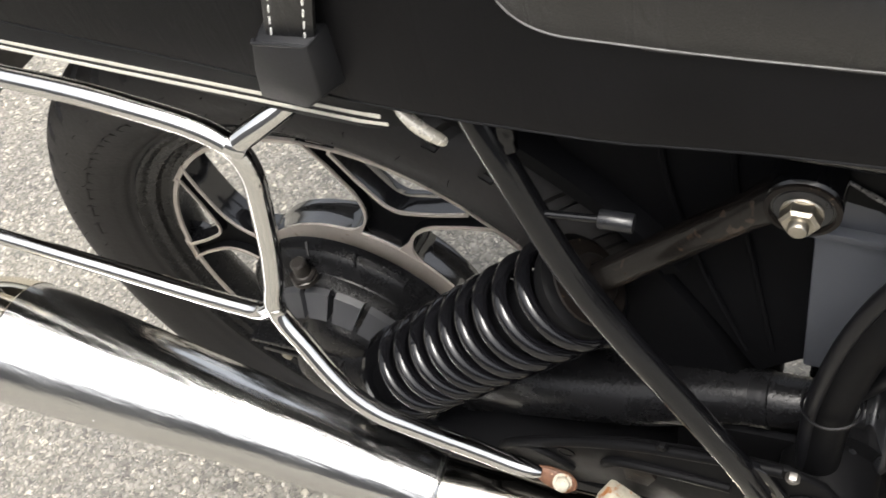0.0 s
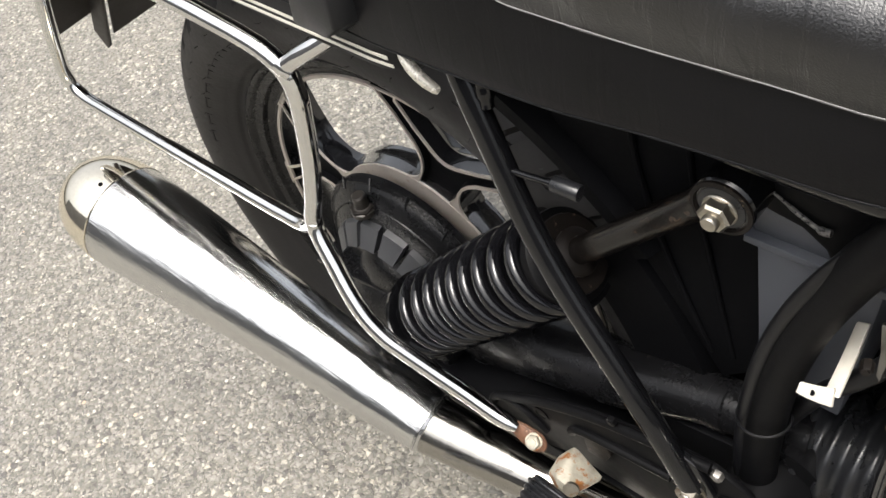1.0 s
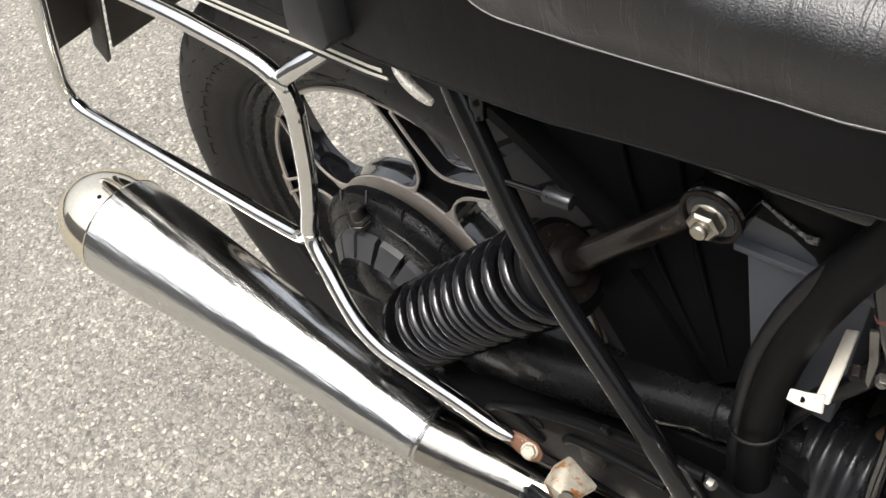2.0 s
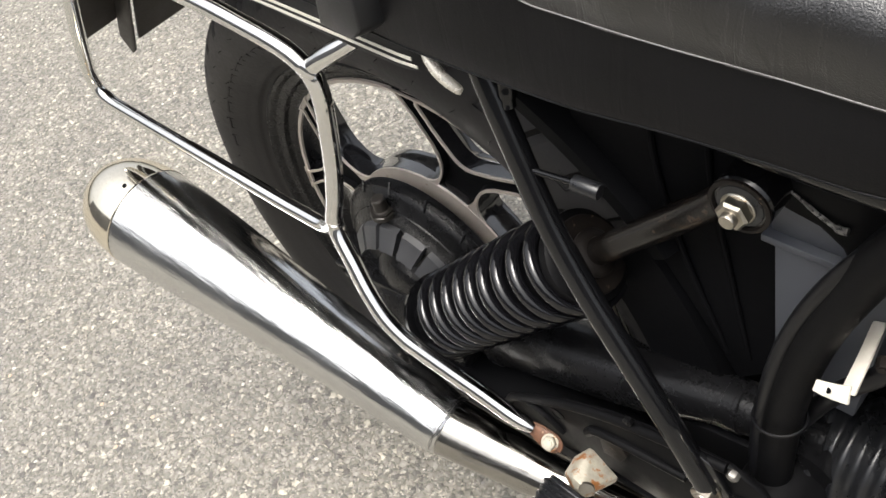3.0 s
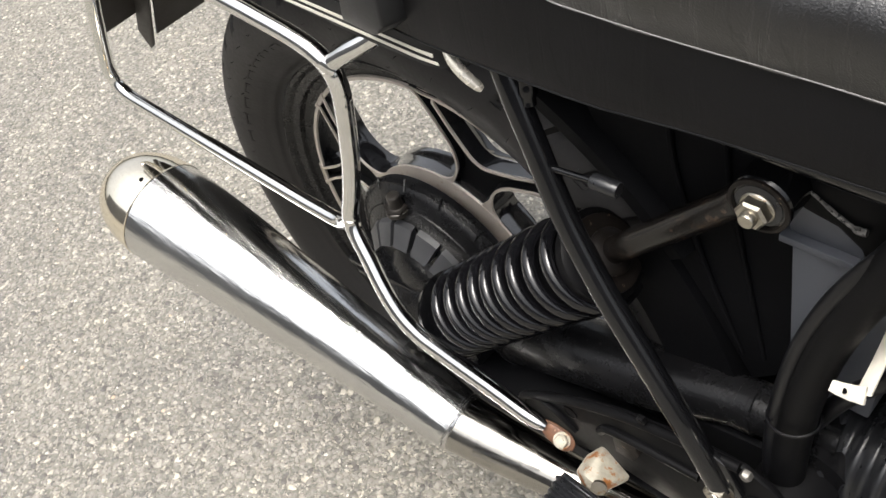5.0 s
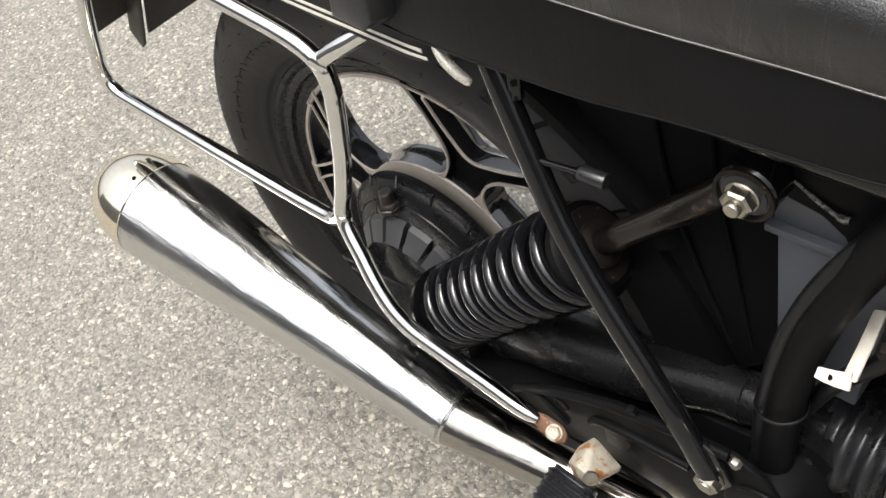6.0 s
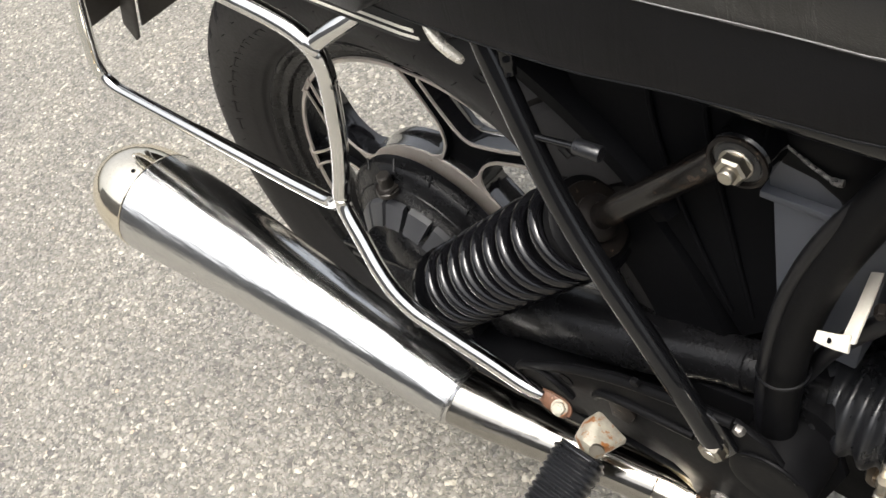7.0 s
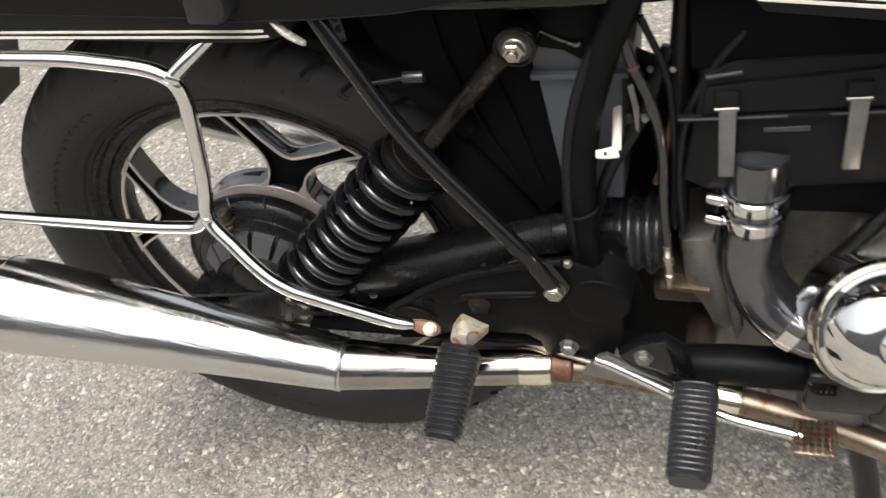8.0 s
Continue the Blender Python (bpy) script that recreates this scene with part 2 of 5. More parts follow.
CABLE = material("black_cable_sheath", (0.006, 0.006, 0.007), 0.34, var=0.2, spec=0.25)
CLIP = material("dull_spring_steel", (0.22, 0.21, 0.195), 0.42, 0.85, var=0.2, vscale=60, spot=(0.16, 0.13, 0.10), spot_at=0.62, spot_scale=110)
WELD = material("chipped_weld", (0.17, 0.165, 0.155), 0.5, 0.4, var=0.5, vscale=300, spot=(0.01, 0.01, 0.01), spot_at=0.52, spot_scale=400)
TAB = material("worn_cream_metal", (0.56, 0.53, 0.46), 0.28, 0.5, var=0.12, vscale=60, spot=(0.20, 0.19, 0.18), spot_at=0.60, spot_scale=70)
TAILPIPE = material("yellowed_steel", (0.36, 0.345, 0.315), 0.16, 1.0, var=0.12, vscale=30, rvar=0.35, bump=0.05, bscale=140)
BRASS = material("amber_plastic", (0.45, 0.19, 0.03), 0.35)
RUSTBAND = material("rust_brown_band", (0.10, 0.045, 0.023), 0.52, 0.35, var=0.55, vscale=90, bump=0.3, bscale=300, spot=(0.25, 0.15, 0.09), spot_at=0.60, spot_scale=110)
SLICK = material("glossy_dark_hose", (0.145, 0.148, 0.160), 0.17, 0.92, var=0.15, vscale=20, bump=0.04, bscale=120)


# ---- mesh helpers ----
def finish(name, bm, mat, angle=35.0):
    me = bpy.data.meshes.new(name)
    bmesh.ops.recalc_face_normals(bm, faces=bm.faces)
    for f in bm.faces:
        f.smooth = True
    bm.to_mesh(me)
    bm.free()
    me.set_sharp_from_angle(angle=radians(angle))
    me.materials.append(mat)
    return me


def part(name, bm, mat, parent, label="", angle=35.0):
    """One mesh object under a thing or a part; meshes are made in the place's own metres."""
    ob = new(name, finish(name, bm, mat, angle))
    ob.parent = parent
    if label:
        tagged(ob, label)
    return ob


def thing(name, at, label, category, group="", kind=""):
    ob = new(name)
    ob.empty_display_size = 0.05
    tagged(ob, label, category, group, kind)
    return ob


def frames_along(pts):
    """Directions and a cross frame at each point of a line."""
    pts = [Vector(p) for p in pts]
    tang = []
    for i in range(len(pts)):
        a, b = pts[max(0, i - 1)], pts[min(len(pts) - 1, i + 1)]
        tang.append((b - a).normalized())
    up = Vector((0, 0, 1)) if abs(tang[0].z) < 0.9 else Vector((1, 0, 0))
    u = tang[0].cross(up).normalized()
    out = []
    for p, d in zip(pts, tang):
        u = (u - d * u.dot(d)).normalized()
        out.append((p, u, d.cross(u), d))
    return out


def rounded(pts, radius=0.02, n=6):
    """A line of straight runs with rounded corners."""
    pts = [Vector(p) for p in pts]
    out = [pts[0]]
    for a, b, c in zip(pts, pts[1:], pts[2:]):
        r = min(radius, (b - a).length * 0.45, (c - b).length * 0.45)
        s, e = b + (a - b).normalized() * r, b + (c - b).normalized() * r
        for k in range(n + 1):
            q = k / n
            out.append(s * (1 - q) ** 2 + b * 2 * q * (1 - q) + e * q * q)
    out.append(pts[-1])
    return out


def smooth_line(pts, n=6):
    """A curve through the points."""
    pts = [Vector(p) for p in pts]
    full = [pts[0] * 2 - pts[1], *pts, pts[-1] * 2 - pts[-2]]
    out = []
    for a, b, c, d in zip(full, full[1:], full[2:], full[3:]):
        for k in range(n):
            t = k / n
            out.append(0.5 * (2 * b + (c - a) * t + (2 * a - 5 * b + 4 * c - d) * t * t + (3 * b - a - 3 * c + d) * t ** 3))
    out.append(pts[-1])
    return out


def tube(pts, radius, seg=14, bm=None, flat=1.0):
    """A round bar along a line; the radius may change from point to point."""
    bm = bm or bmesh.new()
    fr = frames_along(pts)
    rs = radius if isinstance(radius, (list, tuple)) else [radius] * len(fr)
    rings = []
    for (p, u, v, d), r in zip(fr, rs):
        rings.append([bm.verts.new(p + (u * math.cos(a) + v * math.sin(a) * flat) * r) for a in (2 * math.pi * k / seg for k in range(seg))])
    for a, b in zip(rings, rings[1:]):
        for k in range(seg):
            bm.faces.new((a[k], a[(k + 1) % seg], b[(k + 1) % seg], b[k]))
    bm.faces.new(list(reversed(rings[0])))
    bm.faces.new(rings[-1])
    return bm


def lathe(profile, at, axis, seg=48, bm=None, closed=False):
    """A turned body: profile of (radius, distance along the axis)."""
    bm = bm or bmesh.new()
    at, axis = Vector(at), Vector(axis).normalized()
    up = Vector((0, 0, 1)) if abs(axis.z) < 0.9 else Vector((1, 0, 0))
    u = axis.cross(up).normalized()
    v = axis.cross(u)
    rings = []
    for r, h in profile:
        if r < 1e-6:
            rings.append([bm.verts.new(at + axis * h)])
        else:
            rings.append([bm.verts.new(at + axis * h + (u * math.cos(a) + v * math.sin(a)) * r) for a in (2 * math.pi * k / seg for k in range(seg))])
    pairs = list(zip(rings, rings[1:]))
    if closed:
        pairs.append((rings[-1], rings[0]))
    for a, b in pairs:
        for k in range(seg):
            j = (k + 1) % seg
            if len(a) == 1 and len(b) == 1:
                continue
            if len(a) == 1:
                bm.faces.new((a[0], b[j], b[k]))
            elif len(b) == 1:
                bm.faces.new((a[k], a[j], b[0]))
            else:
                bm.faces.new((a[k], a[j], b[j], b[k]))
    return bm


def box(x0, x1, y0, y1, z0, z1, bevel=0.003, bm=None, turn=None):
    bm = bm or bmesh.new()
    m = Matrix.Translation(((x0 + x1) / 2, (y0 + y1) / 2, (z0 + z1) / 2)) @ (turn or Matrix.Identity(4)) @ Matrix.Diagonal((x1 - x0, y1 - y0, z1 - z0, 1))
    made = bmesh.ops.create_cube(bm, size=1, matrix=m)
    if bevel:
        edges = {e for v in made["verts"] for e in v.link_edges}
        bmesh.ops.bevel(bm, geom=list(edges), offset=bevel, segments=2, affect="EDGES", profile=0.5)
    return bm


def prism(poly, y0, y1, bevel=0.0, bm=None, place=None):
    """A plate: an outline in x and z, thick from y0 to y1."""
    bm = bm or bmesh.new()
    place = place or Matrix.Identity(4)
    a = [bm.verts.new(place @ Vector((x, y0, z))) for x, z in poly]
    b = [bm.verts.new(place @ Vector((x, y1, z))) for x, z in poly]
    faces = [bm.faces.new(a), bm.faces.new(list(reversed(b)))]
    n = len(poly)
    for k in range(n):
        faces.append(bm.faces.new((a[k], b[k], b[(k + 1) % n], a[(k + 1) % n])))
    if bevel:
        bmesh.ops.recalc_face_normals(bm, faces=faces)
        edges = {e for f in faces[:2] for e in f.edges}
        bmesh.ops.bevel(bm, geom=list(edges), offset=bevel, segments=2, affect="EDGES", profile=0.5)
    return bm


def hexagon(at, axis, across, height, bm=None, hole=0.0):
    """A hexagon head with chamfered corners."""
    r = across / 2 / math.cos(math.pi / 6)
    return lathe([(0, 0), (r, 0), (r, height * 0.82), (across / 2 * 0.97, height), (0, height)], at, axis, 6, bm)


def bolt(name, at, axis, across, height, parent, mat, label="", washer=0.0):
    axis = Vector(axis).normalized()
    bm = hexagon(at, axis, across, height)
    if washer:
        lathe([(0, -0.0015), (washer, -0.0015), (washer, 0.0005), (0, 0.0005)], at, axis, 24, bm)
    lathe([(0, height * 0.9), (across * 0.33, height * 0.9), (across * 0.30, height * 1.12), (0, height * 1.12)], at, axis, 16, bm)
    return part(name, bm, mat, parent, label)


# ---- ground ----
def make_ground():
    bm = bmesh.new()
    xs = [-400, -40, -4, -1.8, 1.2, 4, 40, 400]
    ys = [-400, -40, -4, -1.2, 1.8, 4, 40, 400]
    grid = [[bm.verts.new((x, y, 0)) for y in ys] for x in xs]
    for i in range(len(xs) - 1):
        for j in range(len(ys) - 1):
            bm.faces.new((grid[i][j], grid[i + 1][j], grid[i + 1][j + 1], grid[i][j + 1]))
    ob = new("ground", finish("ground", bm, ASPHALT))
    tagged(ob, "worn grey asphalt with pale aggregate under the motorcycle", "asphalt", kind="structure")


def make_stones():
    """Pale aggregate stones that stand a little proud of the worn surface."""
    rng = random.Random(4)
    verts, faces = [], []
    for _ in range(5200):
        x, y = rng.uniform(-1.7, 0.85), rng.uniform(-0.75, 1.3)
        r = 0.0012 + 0.0034 * rng.random() ** 2.6
        h = r * rng.uniform(0.12, 0.3)
        n, a0 = 6, rng.random() * 6.28
        base = len(verts)
        st = rng.uniform(0.6, 1.0)
        ring = [(r * rng.uniform(0.75, 1.1), a0 + 2 * math.pi * k / n) for k in range(n)]
        ca, sa = math.cos(a0), math.sin(a0)
        for sc, z in ((1.0, -0.0006), (0.72, h)):
            for q, a in ring:
                u, v = q * sc * math.cos(a), q * sc * math.sin(a) * st
                verts.append((x + u * ca - v * sa, y + u * sa + v * ca, z * (1 if z < 0 else rng.uniform(0.7, 1.1))))
        for k in range(n):
            j = (k + 1) % n
            faces.append((base + k, base + j, base + n + j, base + n + k))
        faces.append(tuple(base + n + k for k in range(n)))
    me = bpy.data.meshes.new("aggregate")
    me.from_pydata(verts, [], faces)
    me.materials.append(STONE)
    ob = new("aggregate", me)
    tagged(ob, "pale worn aggregate stones set in the asphalt", "gravel", kind="stuff")


def make_wall():
    """A plain rendered wall, added unseen behind the viewer to cut low sky light."""
    ob = new("unseen_wall", finish("unseen_wall", box(-16.0, 16.0, -9.3, -9.0, -0.1, 4.8, 0.02), material("rendered_wall", (0.22, 0.22, 0.224), 0.9, var=0.25, vscale=1.5, bump=0.2, bscale=60, spec=0.2)))
    tagged(ob, "plain grey rendered wall, unseen, added to dim low sky light", "wall", kind="structure")


make_ground()
make_stones()
make_wall()

# ---- motorcycle: its long axis along x, front at +x, right side at -y ----
bike = thing("motorcycle", (0, 0, 0), "black touring motorcycle with chrome mufflers, parked on asphalt", "motorcycle")
AXLE = Vector((-0.003, 0.0, 0.346))
Y = Vector((0, 1, 0))


from mathutils.geometry import tessellate_polygon


# -- rear wheel: the rim and tyre stand a little to the right of the hub --
TYRE_Y = -0.0125
def tyre_mesh():
    """A carcass with slanted tread grooves, sidewall ridges and small moulding hairs left out."""
    shape = [(0.0, 0.3350), (0.020, 0.3330), (0.035, 0.3285), (0.0470, 0.3190), (0.0535, 0.3070), (0.0560, 0.2940), (0.0545, 0.2800), (0.0480, 0.2660), (0.0395, 0.2540), (0.0325, 0.2470), (0.0290, 0.2435)]
    half = [(p.y, p.x) for p in smooth_line([(y, r, 0) for y, r in shape], 4)]
    prof = [(r, -y) for r, y in reversed(half)] + [(r, y) for r, y in half[1:]]
    n = 960
    verts, faces = [], []
    m = len(prof)
    for i in range(n):
        th = 2 * math.pi * i / n
        for r, y in prof:
            d = 0.0
            w = abs(y) / 0.056
            slant = 1.15 * w ** 0.8 * 2 * math.pi / 48
            if r > 0.311 and w > 0.20:
                # slanted grooves, 48 a side, staggered between the sides
                ph = i * 48 / n + (0.5 if y > 0 else 0.0)
                f = ph - math.floor(ph)
                if abs(f - 0.5) < 0.115 and (math.floor(ph) % 2 == 0 or w > 0.45):
                    d = 0.0080 if r > 0.3165 else 0.0040
            if abs(abs(y) - 0.0045) < 0.002:
                d = 0.004
            if abs(r - 0.283) < 0.0015 or abs(r - 0.247) < 0.0018 or abs(r - 0.256) < 0.0012:
                d -= 0.0008
            rr = r - d
            verts.append((AXLE.x + rr * math.cos(th + slant), y + TYRE_Y, AXLE.z + rr * math.sin(th + slant)))
    for i in range(n):
        j = (i + 1) % n
        for k in range(m - 1):
            faces.append((i * m + k, i * m + k + 1, j * m + k + 1, j * m + k))
    me = bpy.data.meshes.new("tyre")
    me.from_pydata(verts, [], faces)
    me.polygons.foreach_set("use_smooth", [True] * len(faces))
    me.set_sharp_from_angle(angle=radians(40))
    me.materials.append(TYRE)
    return me


def ring_point(r, deg, y):
    a = radians(deg)
    return Vector((AXLE.x + r * math.cos(a), y, AXLE.z + r * math.sin(a)))


wheel = part("rear_wheel", lathe([(0.030, -0.020), (0.060, -0.022), (0.0830, -0.0225), (0.0835, -0.0272), (0.1120, -0.0272), (0.1128, -0.0262), (0.1130, -0.0180), (0.1130, -0.0100), (0.1140, -0.0085), (0.1140, 0.0000), (0.1122, 0.0020), (0.1040, 0.0030), (0.0800, 0.0060), (0.03, 0.030)], AXLE, Y, 96), WHEELPAINT, bike, "black cast wheel with machined edges")
tyre = new("tyre", tyre_mesh())
tyre.parent = wheel
tagged(tyre, "worn black rubber tyre with slanted grooves")
rim = lathe([(0.2450, -0.0400), (0.2446, -0.0426), (0.2428, -0.0436), (0.2408, -0.0426), (0.2385, -0.0405), (0.2362, -0.0370), (0.2320, -0.0322), (0.2250, -0.0285), (0.2200, -0.0242),
             (0.2110, -0.0236), (0.2108, -0.0160), (0.2112, 0.0), (0.2150, 0.0060), (0.2205, 0.0120), (0.2330, 0.0210), (0.2405, 0.0255), (0.2430, 0.0220),
             (0.228, 0.010), (0.217, -0.010), (0.228, -0.034)], AXLE, Y, 128, closed=True)
part("rim", rim, CAST, wheel)
part("rim_edge", lathe([(0.2098, -0.0240), (0.2102, -0.0266), (0.2138, -0.0269), (0.2146, -0.0242)], AXLE, Y, 128, closed=True), BARE, wheel, "bare machined rim edge")
part("hub_edge", lathe([(0.0832, -0.0270), (0.0836, -0.0288), (0.1122, -0.0288), (0.1127, -0.0270)], AXLE, Y, 96, closed=True), BARE, wheel, "bare machined hub edge")


def y_outline(inset):
    """Outline of one forked spoke, pointing up: (angle from its middle, radius)."""
    def polar(a, r):
        return Vector((r * math.sin(radians(a)), r * math.cos(radians(a))))
    half = [polar(23.5, 0.1095)] + [Vector(p) for p in ((0.0360, 0.1060), (0.0290, 0.1112), (0.0242, 0.1185), (0.0221, 0.1270), (0.0222, 0.1360), (0.0242, 0.1450), (0.0290, 0.1545), (0.0362, 0.1632), (0.0585, 0.1812))]
    half += [polar(22.2, 0.2105), polar(22.9, 0.2130), polar(23.8, 0.2150), polar(14.6, 0.2150), polar(15.3, 0.2125), polar(15.6, 0.2090)]
    half += [Vector(p) for p in ((0.0350, 0.1845), (0.0232, 0.1765), (0.0152, 0.1713), (0.0098, 0.1680), (0.0050, 0.1660), (0.0, 0.1653))]
    pts = half + [Vector((-p.x, p.y)) for p in reversed(half[:-1])]
    if not inset:
        return pts
    n = len(pts)
    area = sum(pts[i].x * pts[(i + 1) % n].y - pts[(i + 1) % n].x * pts[i].y for i in range(n))
    sg = 1 if area > 0 else -1
    out = []
    for i in range(n):
        e1, e2 = (pts[i] - pts[i - 1]).normalized(), (pts[(i + 1) % n] - pts[i]).normalized()
        n1, n2 = Vector((-e1.y, e1.x)) * sg, Vector((-e2.y, e2.x)) * sg
        d = (n1 + n2)
        d = d / max(0.6, d.length_squared / 2)
        out.append(pts[i] + d * inset)
    return out


def spoke(deg):
    c, s = math.cos(radians(deg - 90)), math.sin(radians(deg - 90))

    def at(p, y):
        return Vector((AXLE.x + p.x * c - p.y * s, y, AXLE.z + p.x * s + p.y * c))
    def raised(ring, lift):
        """The foot of the recess stops short of the hub, leaving a bare flare, wider on one side."""
        out = []
        for p in ring:
            if p.y < 0.1300:
                f = (0.1300 - p.y) / 0.0245
                p = Vector((0.0200 - 0.0100 * f - 0.2 * lift, p.y + lift)) if p.x > 0 else Vector((-0.0195 - 0.0035 * f + 0.2 * lift, p.y + lift))
                p.y = max(p.y, 0.1088 + lift)
            out.append(p)
        return out
    outer, inner, floor, wide = y_outline(0), raised(y_outline(0.0026), 0.0), raised(y_outline(0.0042), 0.0018), y_outline(-0.0014)
    n = len(outer)
    bm = bmesh.new()
    # the walls of the fork slope away from the face
    back = [p - Vector((0.0, 0.0065)) if 15 <= k <= 27 else p for k, p in enumerate(wide)]
    rows = [[bm.verts.new(at(p, y)) for p in ring] for ring, y in ((back, 0.0000), (back, -0.0030), (wide, -0.0120), (outer, -0.0190), (outer, -0.0262), (inner, -0.0262))]
    for a, b in zip(rows, rows[1:]):
        for k in range(n):
            bm.faces.new((a[k], a[(k + 1) % n], b[(k + 1) % n], b[k]))
    for tri in tessellate_polygon([[Vector((p.x, p.y, 0)) for p in back]]):
        bm.faces.new([rows[0][k] for k in tri])
    part("spoke", bm, GLOSS, wheel)
    # recess in near-black: its shade and missing reflections are put into the colour
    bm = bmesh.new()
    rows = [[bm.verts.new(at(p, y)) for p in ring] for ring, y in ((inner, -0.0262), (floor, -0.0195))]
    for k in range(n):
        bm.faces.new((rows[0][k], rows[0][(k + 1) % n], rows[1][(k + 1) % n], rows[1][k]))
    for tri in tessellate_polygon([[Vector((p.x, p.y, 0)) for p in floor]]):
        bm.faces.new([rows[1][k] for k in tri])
    part("spoke_recess", bm, SHADOWED, wheel, "recess between bare edges, shade put into its dull black")
    bm = bmesh.new()
    rows = [[bm.verts.new(at(p, y)) for p in ring] for ring, y in ((outer, -0.0263), (outer, -0.0284), (inner, -0.0284), (inner, -0.0263))]
    for a, b in zip(rows, rows[1:]):
        for k in range(n):
            bm.faces.new((a[k], a[(k + 1) % n], b[(k + 1) % n], b[k]))
    part("spoke_edge", bm, BARE, wheel, "bare machined spoke edge")


SPOKE_TURN = 69.0
for k in range(4):
    spoke(SPOKE_TURN + 90 * k)


def sidewall_bars():
    """Raised outlined blocks on the sidewall, in the place of moulded writing."""
    for start, count, step, h in ((118, 8, 6.4, 0.018), (215, 8, 6.4, 0.018)):
        for k in range(count):
            a0 = start + k * step
            bm = bmesh.new()
            w = step * 0.62
            r0 = 0.2595 if h > 0.01 else 0.258
            for ra, rb, da, db in ((r0, r0 + 0.0012, 0, w), (r0 + h - 0.0012, r0 + h, 0, w), (r0, r0 + h, 0, w * 0.08), (r0, r0 + h, w * 0.92, w)):
                grid = []
                for lift in (-0.003, 0.0006):
                    grid.append([bm.verts.new(ring_point(r, a0 + d, TYRE_Y - (0.0402 + 0.0105 * (r - 0.255) / 0.017) - lift)) for r, d in ((ra, da), (rb, da), (rb, db), (ra, db))])
                bm.faces.new(grid[1])
                for i in range(4):
                    bm.faces.new((grid[0][i], grid[0][(i + 1) % 4], grid[1][(i + 1) % 4], grid[1][i]))
            part("sidewall_block", bm, TYRE, wheel)


sidewall_bars()

def tyre_hairs():
    """Thin rubber hairs left by the mould on the shoulder and the sidewall."""
    rng = random.Random(11)
    bm = bmesh.new()
    for k in range(150):
        a = 2 * math.pi * (k + rng.uniform(-0.2, 0.2)) / 150
        r, y = ((0.3180, -0.0480), (0.2960, -0.0558), (0.2780, -0.0540))[k % 3]
        y += TYRE_Y
        out = Vector((math.cos(a) * (0.7 if k % 3 == 0 else 0.1), -0.7, math.sin(a) * (0.7 if k % 3 == 0 else 0.1))).normalized()
        p = Vector((AXLE.x + r * math.cos(a), y, AXLE.z + r * math.sin(a)))
        bend = Vector((rng.uniform(-1, 1), rng.uniform(-0.4, 0.4), rng.uniform(-1, 1))) * 0.002
        h = rng.uniform(0.002, 0.0055)
        tube([p - out * 0.002, p + out * h * 0.5, p + out * h + bend], [0.00032, 0.0003, 0.0002], 5, bm)
    tagged(part("moulding_hairs", bm, TYRE, wheel), "", "", kind="stuff")


tyre_hairs()

# -- final drive on the right of the wheel --
drive = part("final_drive", lathe([(0.0, -0.094), (0.020, -0.093), (0.040, -0.088), (0.047, -0.080), (0.062, -0.077), (0.082, -0.072), (0.090, -0.0675), (0.104, -0.0600), (0.1095, -0.0555), (0.1120, -0.0500), (0.1122, -0.042), (0.06, -0.034)], AXLE, Y, 72), CAST, bike, "black cast final drive housing")
for k in range(5):
    a0 = 152 - k * 22.5
    bm = bmesh.new()
    rows = []
    for r, y in ((0.059, -0.078), (0.0610, -0.0915), (0.0800, -0.0780), (0.083, -0.068)):
        rows.append([bm.verts.new(ring_point(r, a0 + d, y)) for d in (0, -6, -12, -18)])
    for a, b in zip(rows, rows[1:]):
        for i in range(3):
            bm.faces.new((a[i], a[i + 1], b[i + 1], b[i]))
    bm.faces.new([r[0] for r in rows])
    bm.faces.new([r[-1] for r in reversed(rows)])
    # greyer than the housing: the sky reflected on the fins is put into the colour
    part("cooling_fin", bm, KEEPER, drive, "black cooling fin, sky reflection put into a greyer tone")
part("rib_ring", lathe([(0.1100, -0.0545), (0.1118, -0.0540), (0.1133, -0.0495), (0.1115, -0.0485)], AXLE, Y, 72, closed=True), CAST, drive)
for k in range(5):
    a0 = 30 + k * 24
    part("casting_rib", tube([ring_point(0.1155, a0, -0.0500), ring_point(0.1070, a0 - 1.5, -0.0582)], 0.0014, 6), CAST, drive)
part("casting_seam", lathe([(0.0930, -0.0655), (0.0942, -0.0662), (0.0952, -0.0640), (0.0935, -0.0630)], AXLE, Y, 72, closed=True), CAST, drive)
cap_axis = Vector((-0.03, -0.04, 1.0))
cap_at = Vector((-0.0255, -0.0690, 0.4375))
part("filler_plug", lathe([(0.0, -0.004), (0.0125, -0.004), (0.0125, 0.001), (0.0105, 0.002), (0.0105, 0.0035), (0.0072, 0.0045), (0.0068, 0.017), (0.0055, 0.0185), (0.0, 0.0187)], cap_at, cap_axis, 28), material("dull_brown_black", (0.035, 0.031, 0.027), 0.4, 0.3, var=0.3), drive, "dull breather plug")
hexbm = hexagon(cap_at + cap_axis.normalized() * 0.0005, cap_axis, 0.022, 0.0035)
part("plug_nut", hexbm, TARNISH, drive)
part("lower_casting", prism([(-0.110, 0.300), (-0.02, 0.322), (0.100, 0.338), (0.170, 0.362), (0.170, 0.325), (0.060, 0.255), (-0.080, 0.262)], -0.068, -0.052, 0.005), CAST, drive)
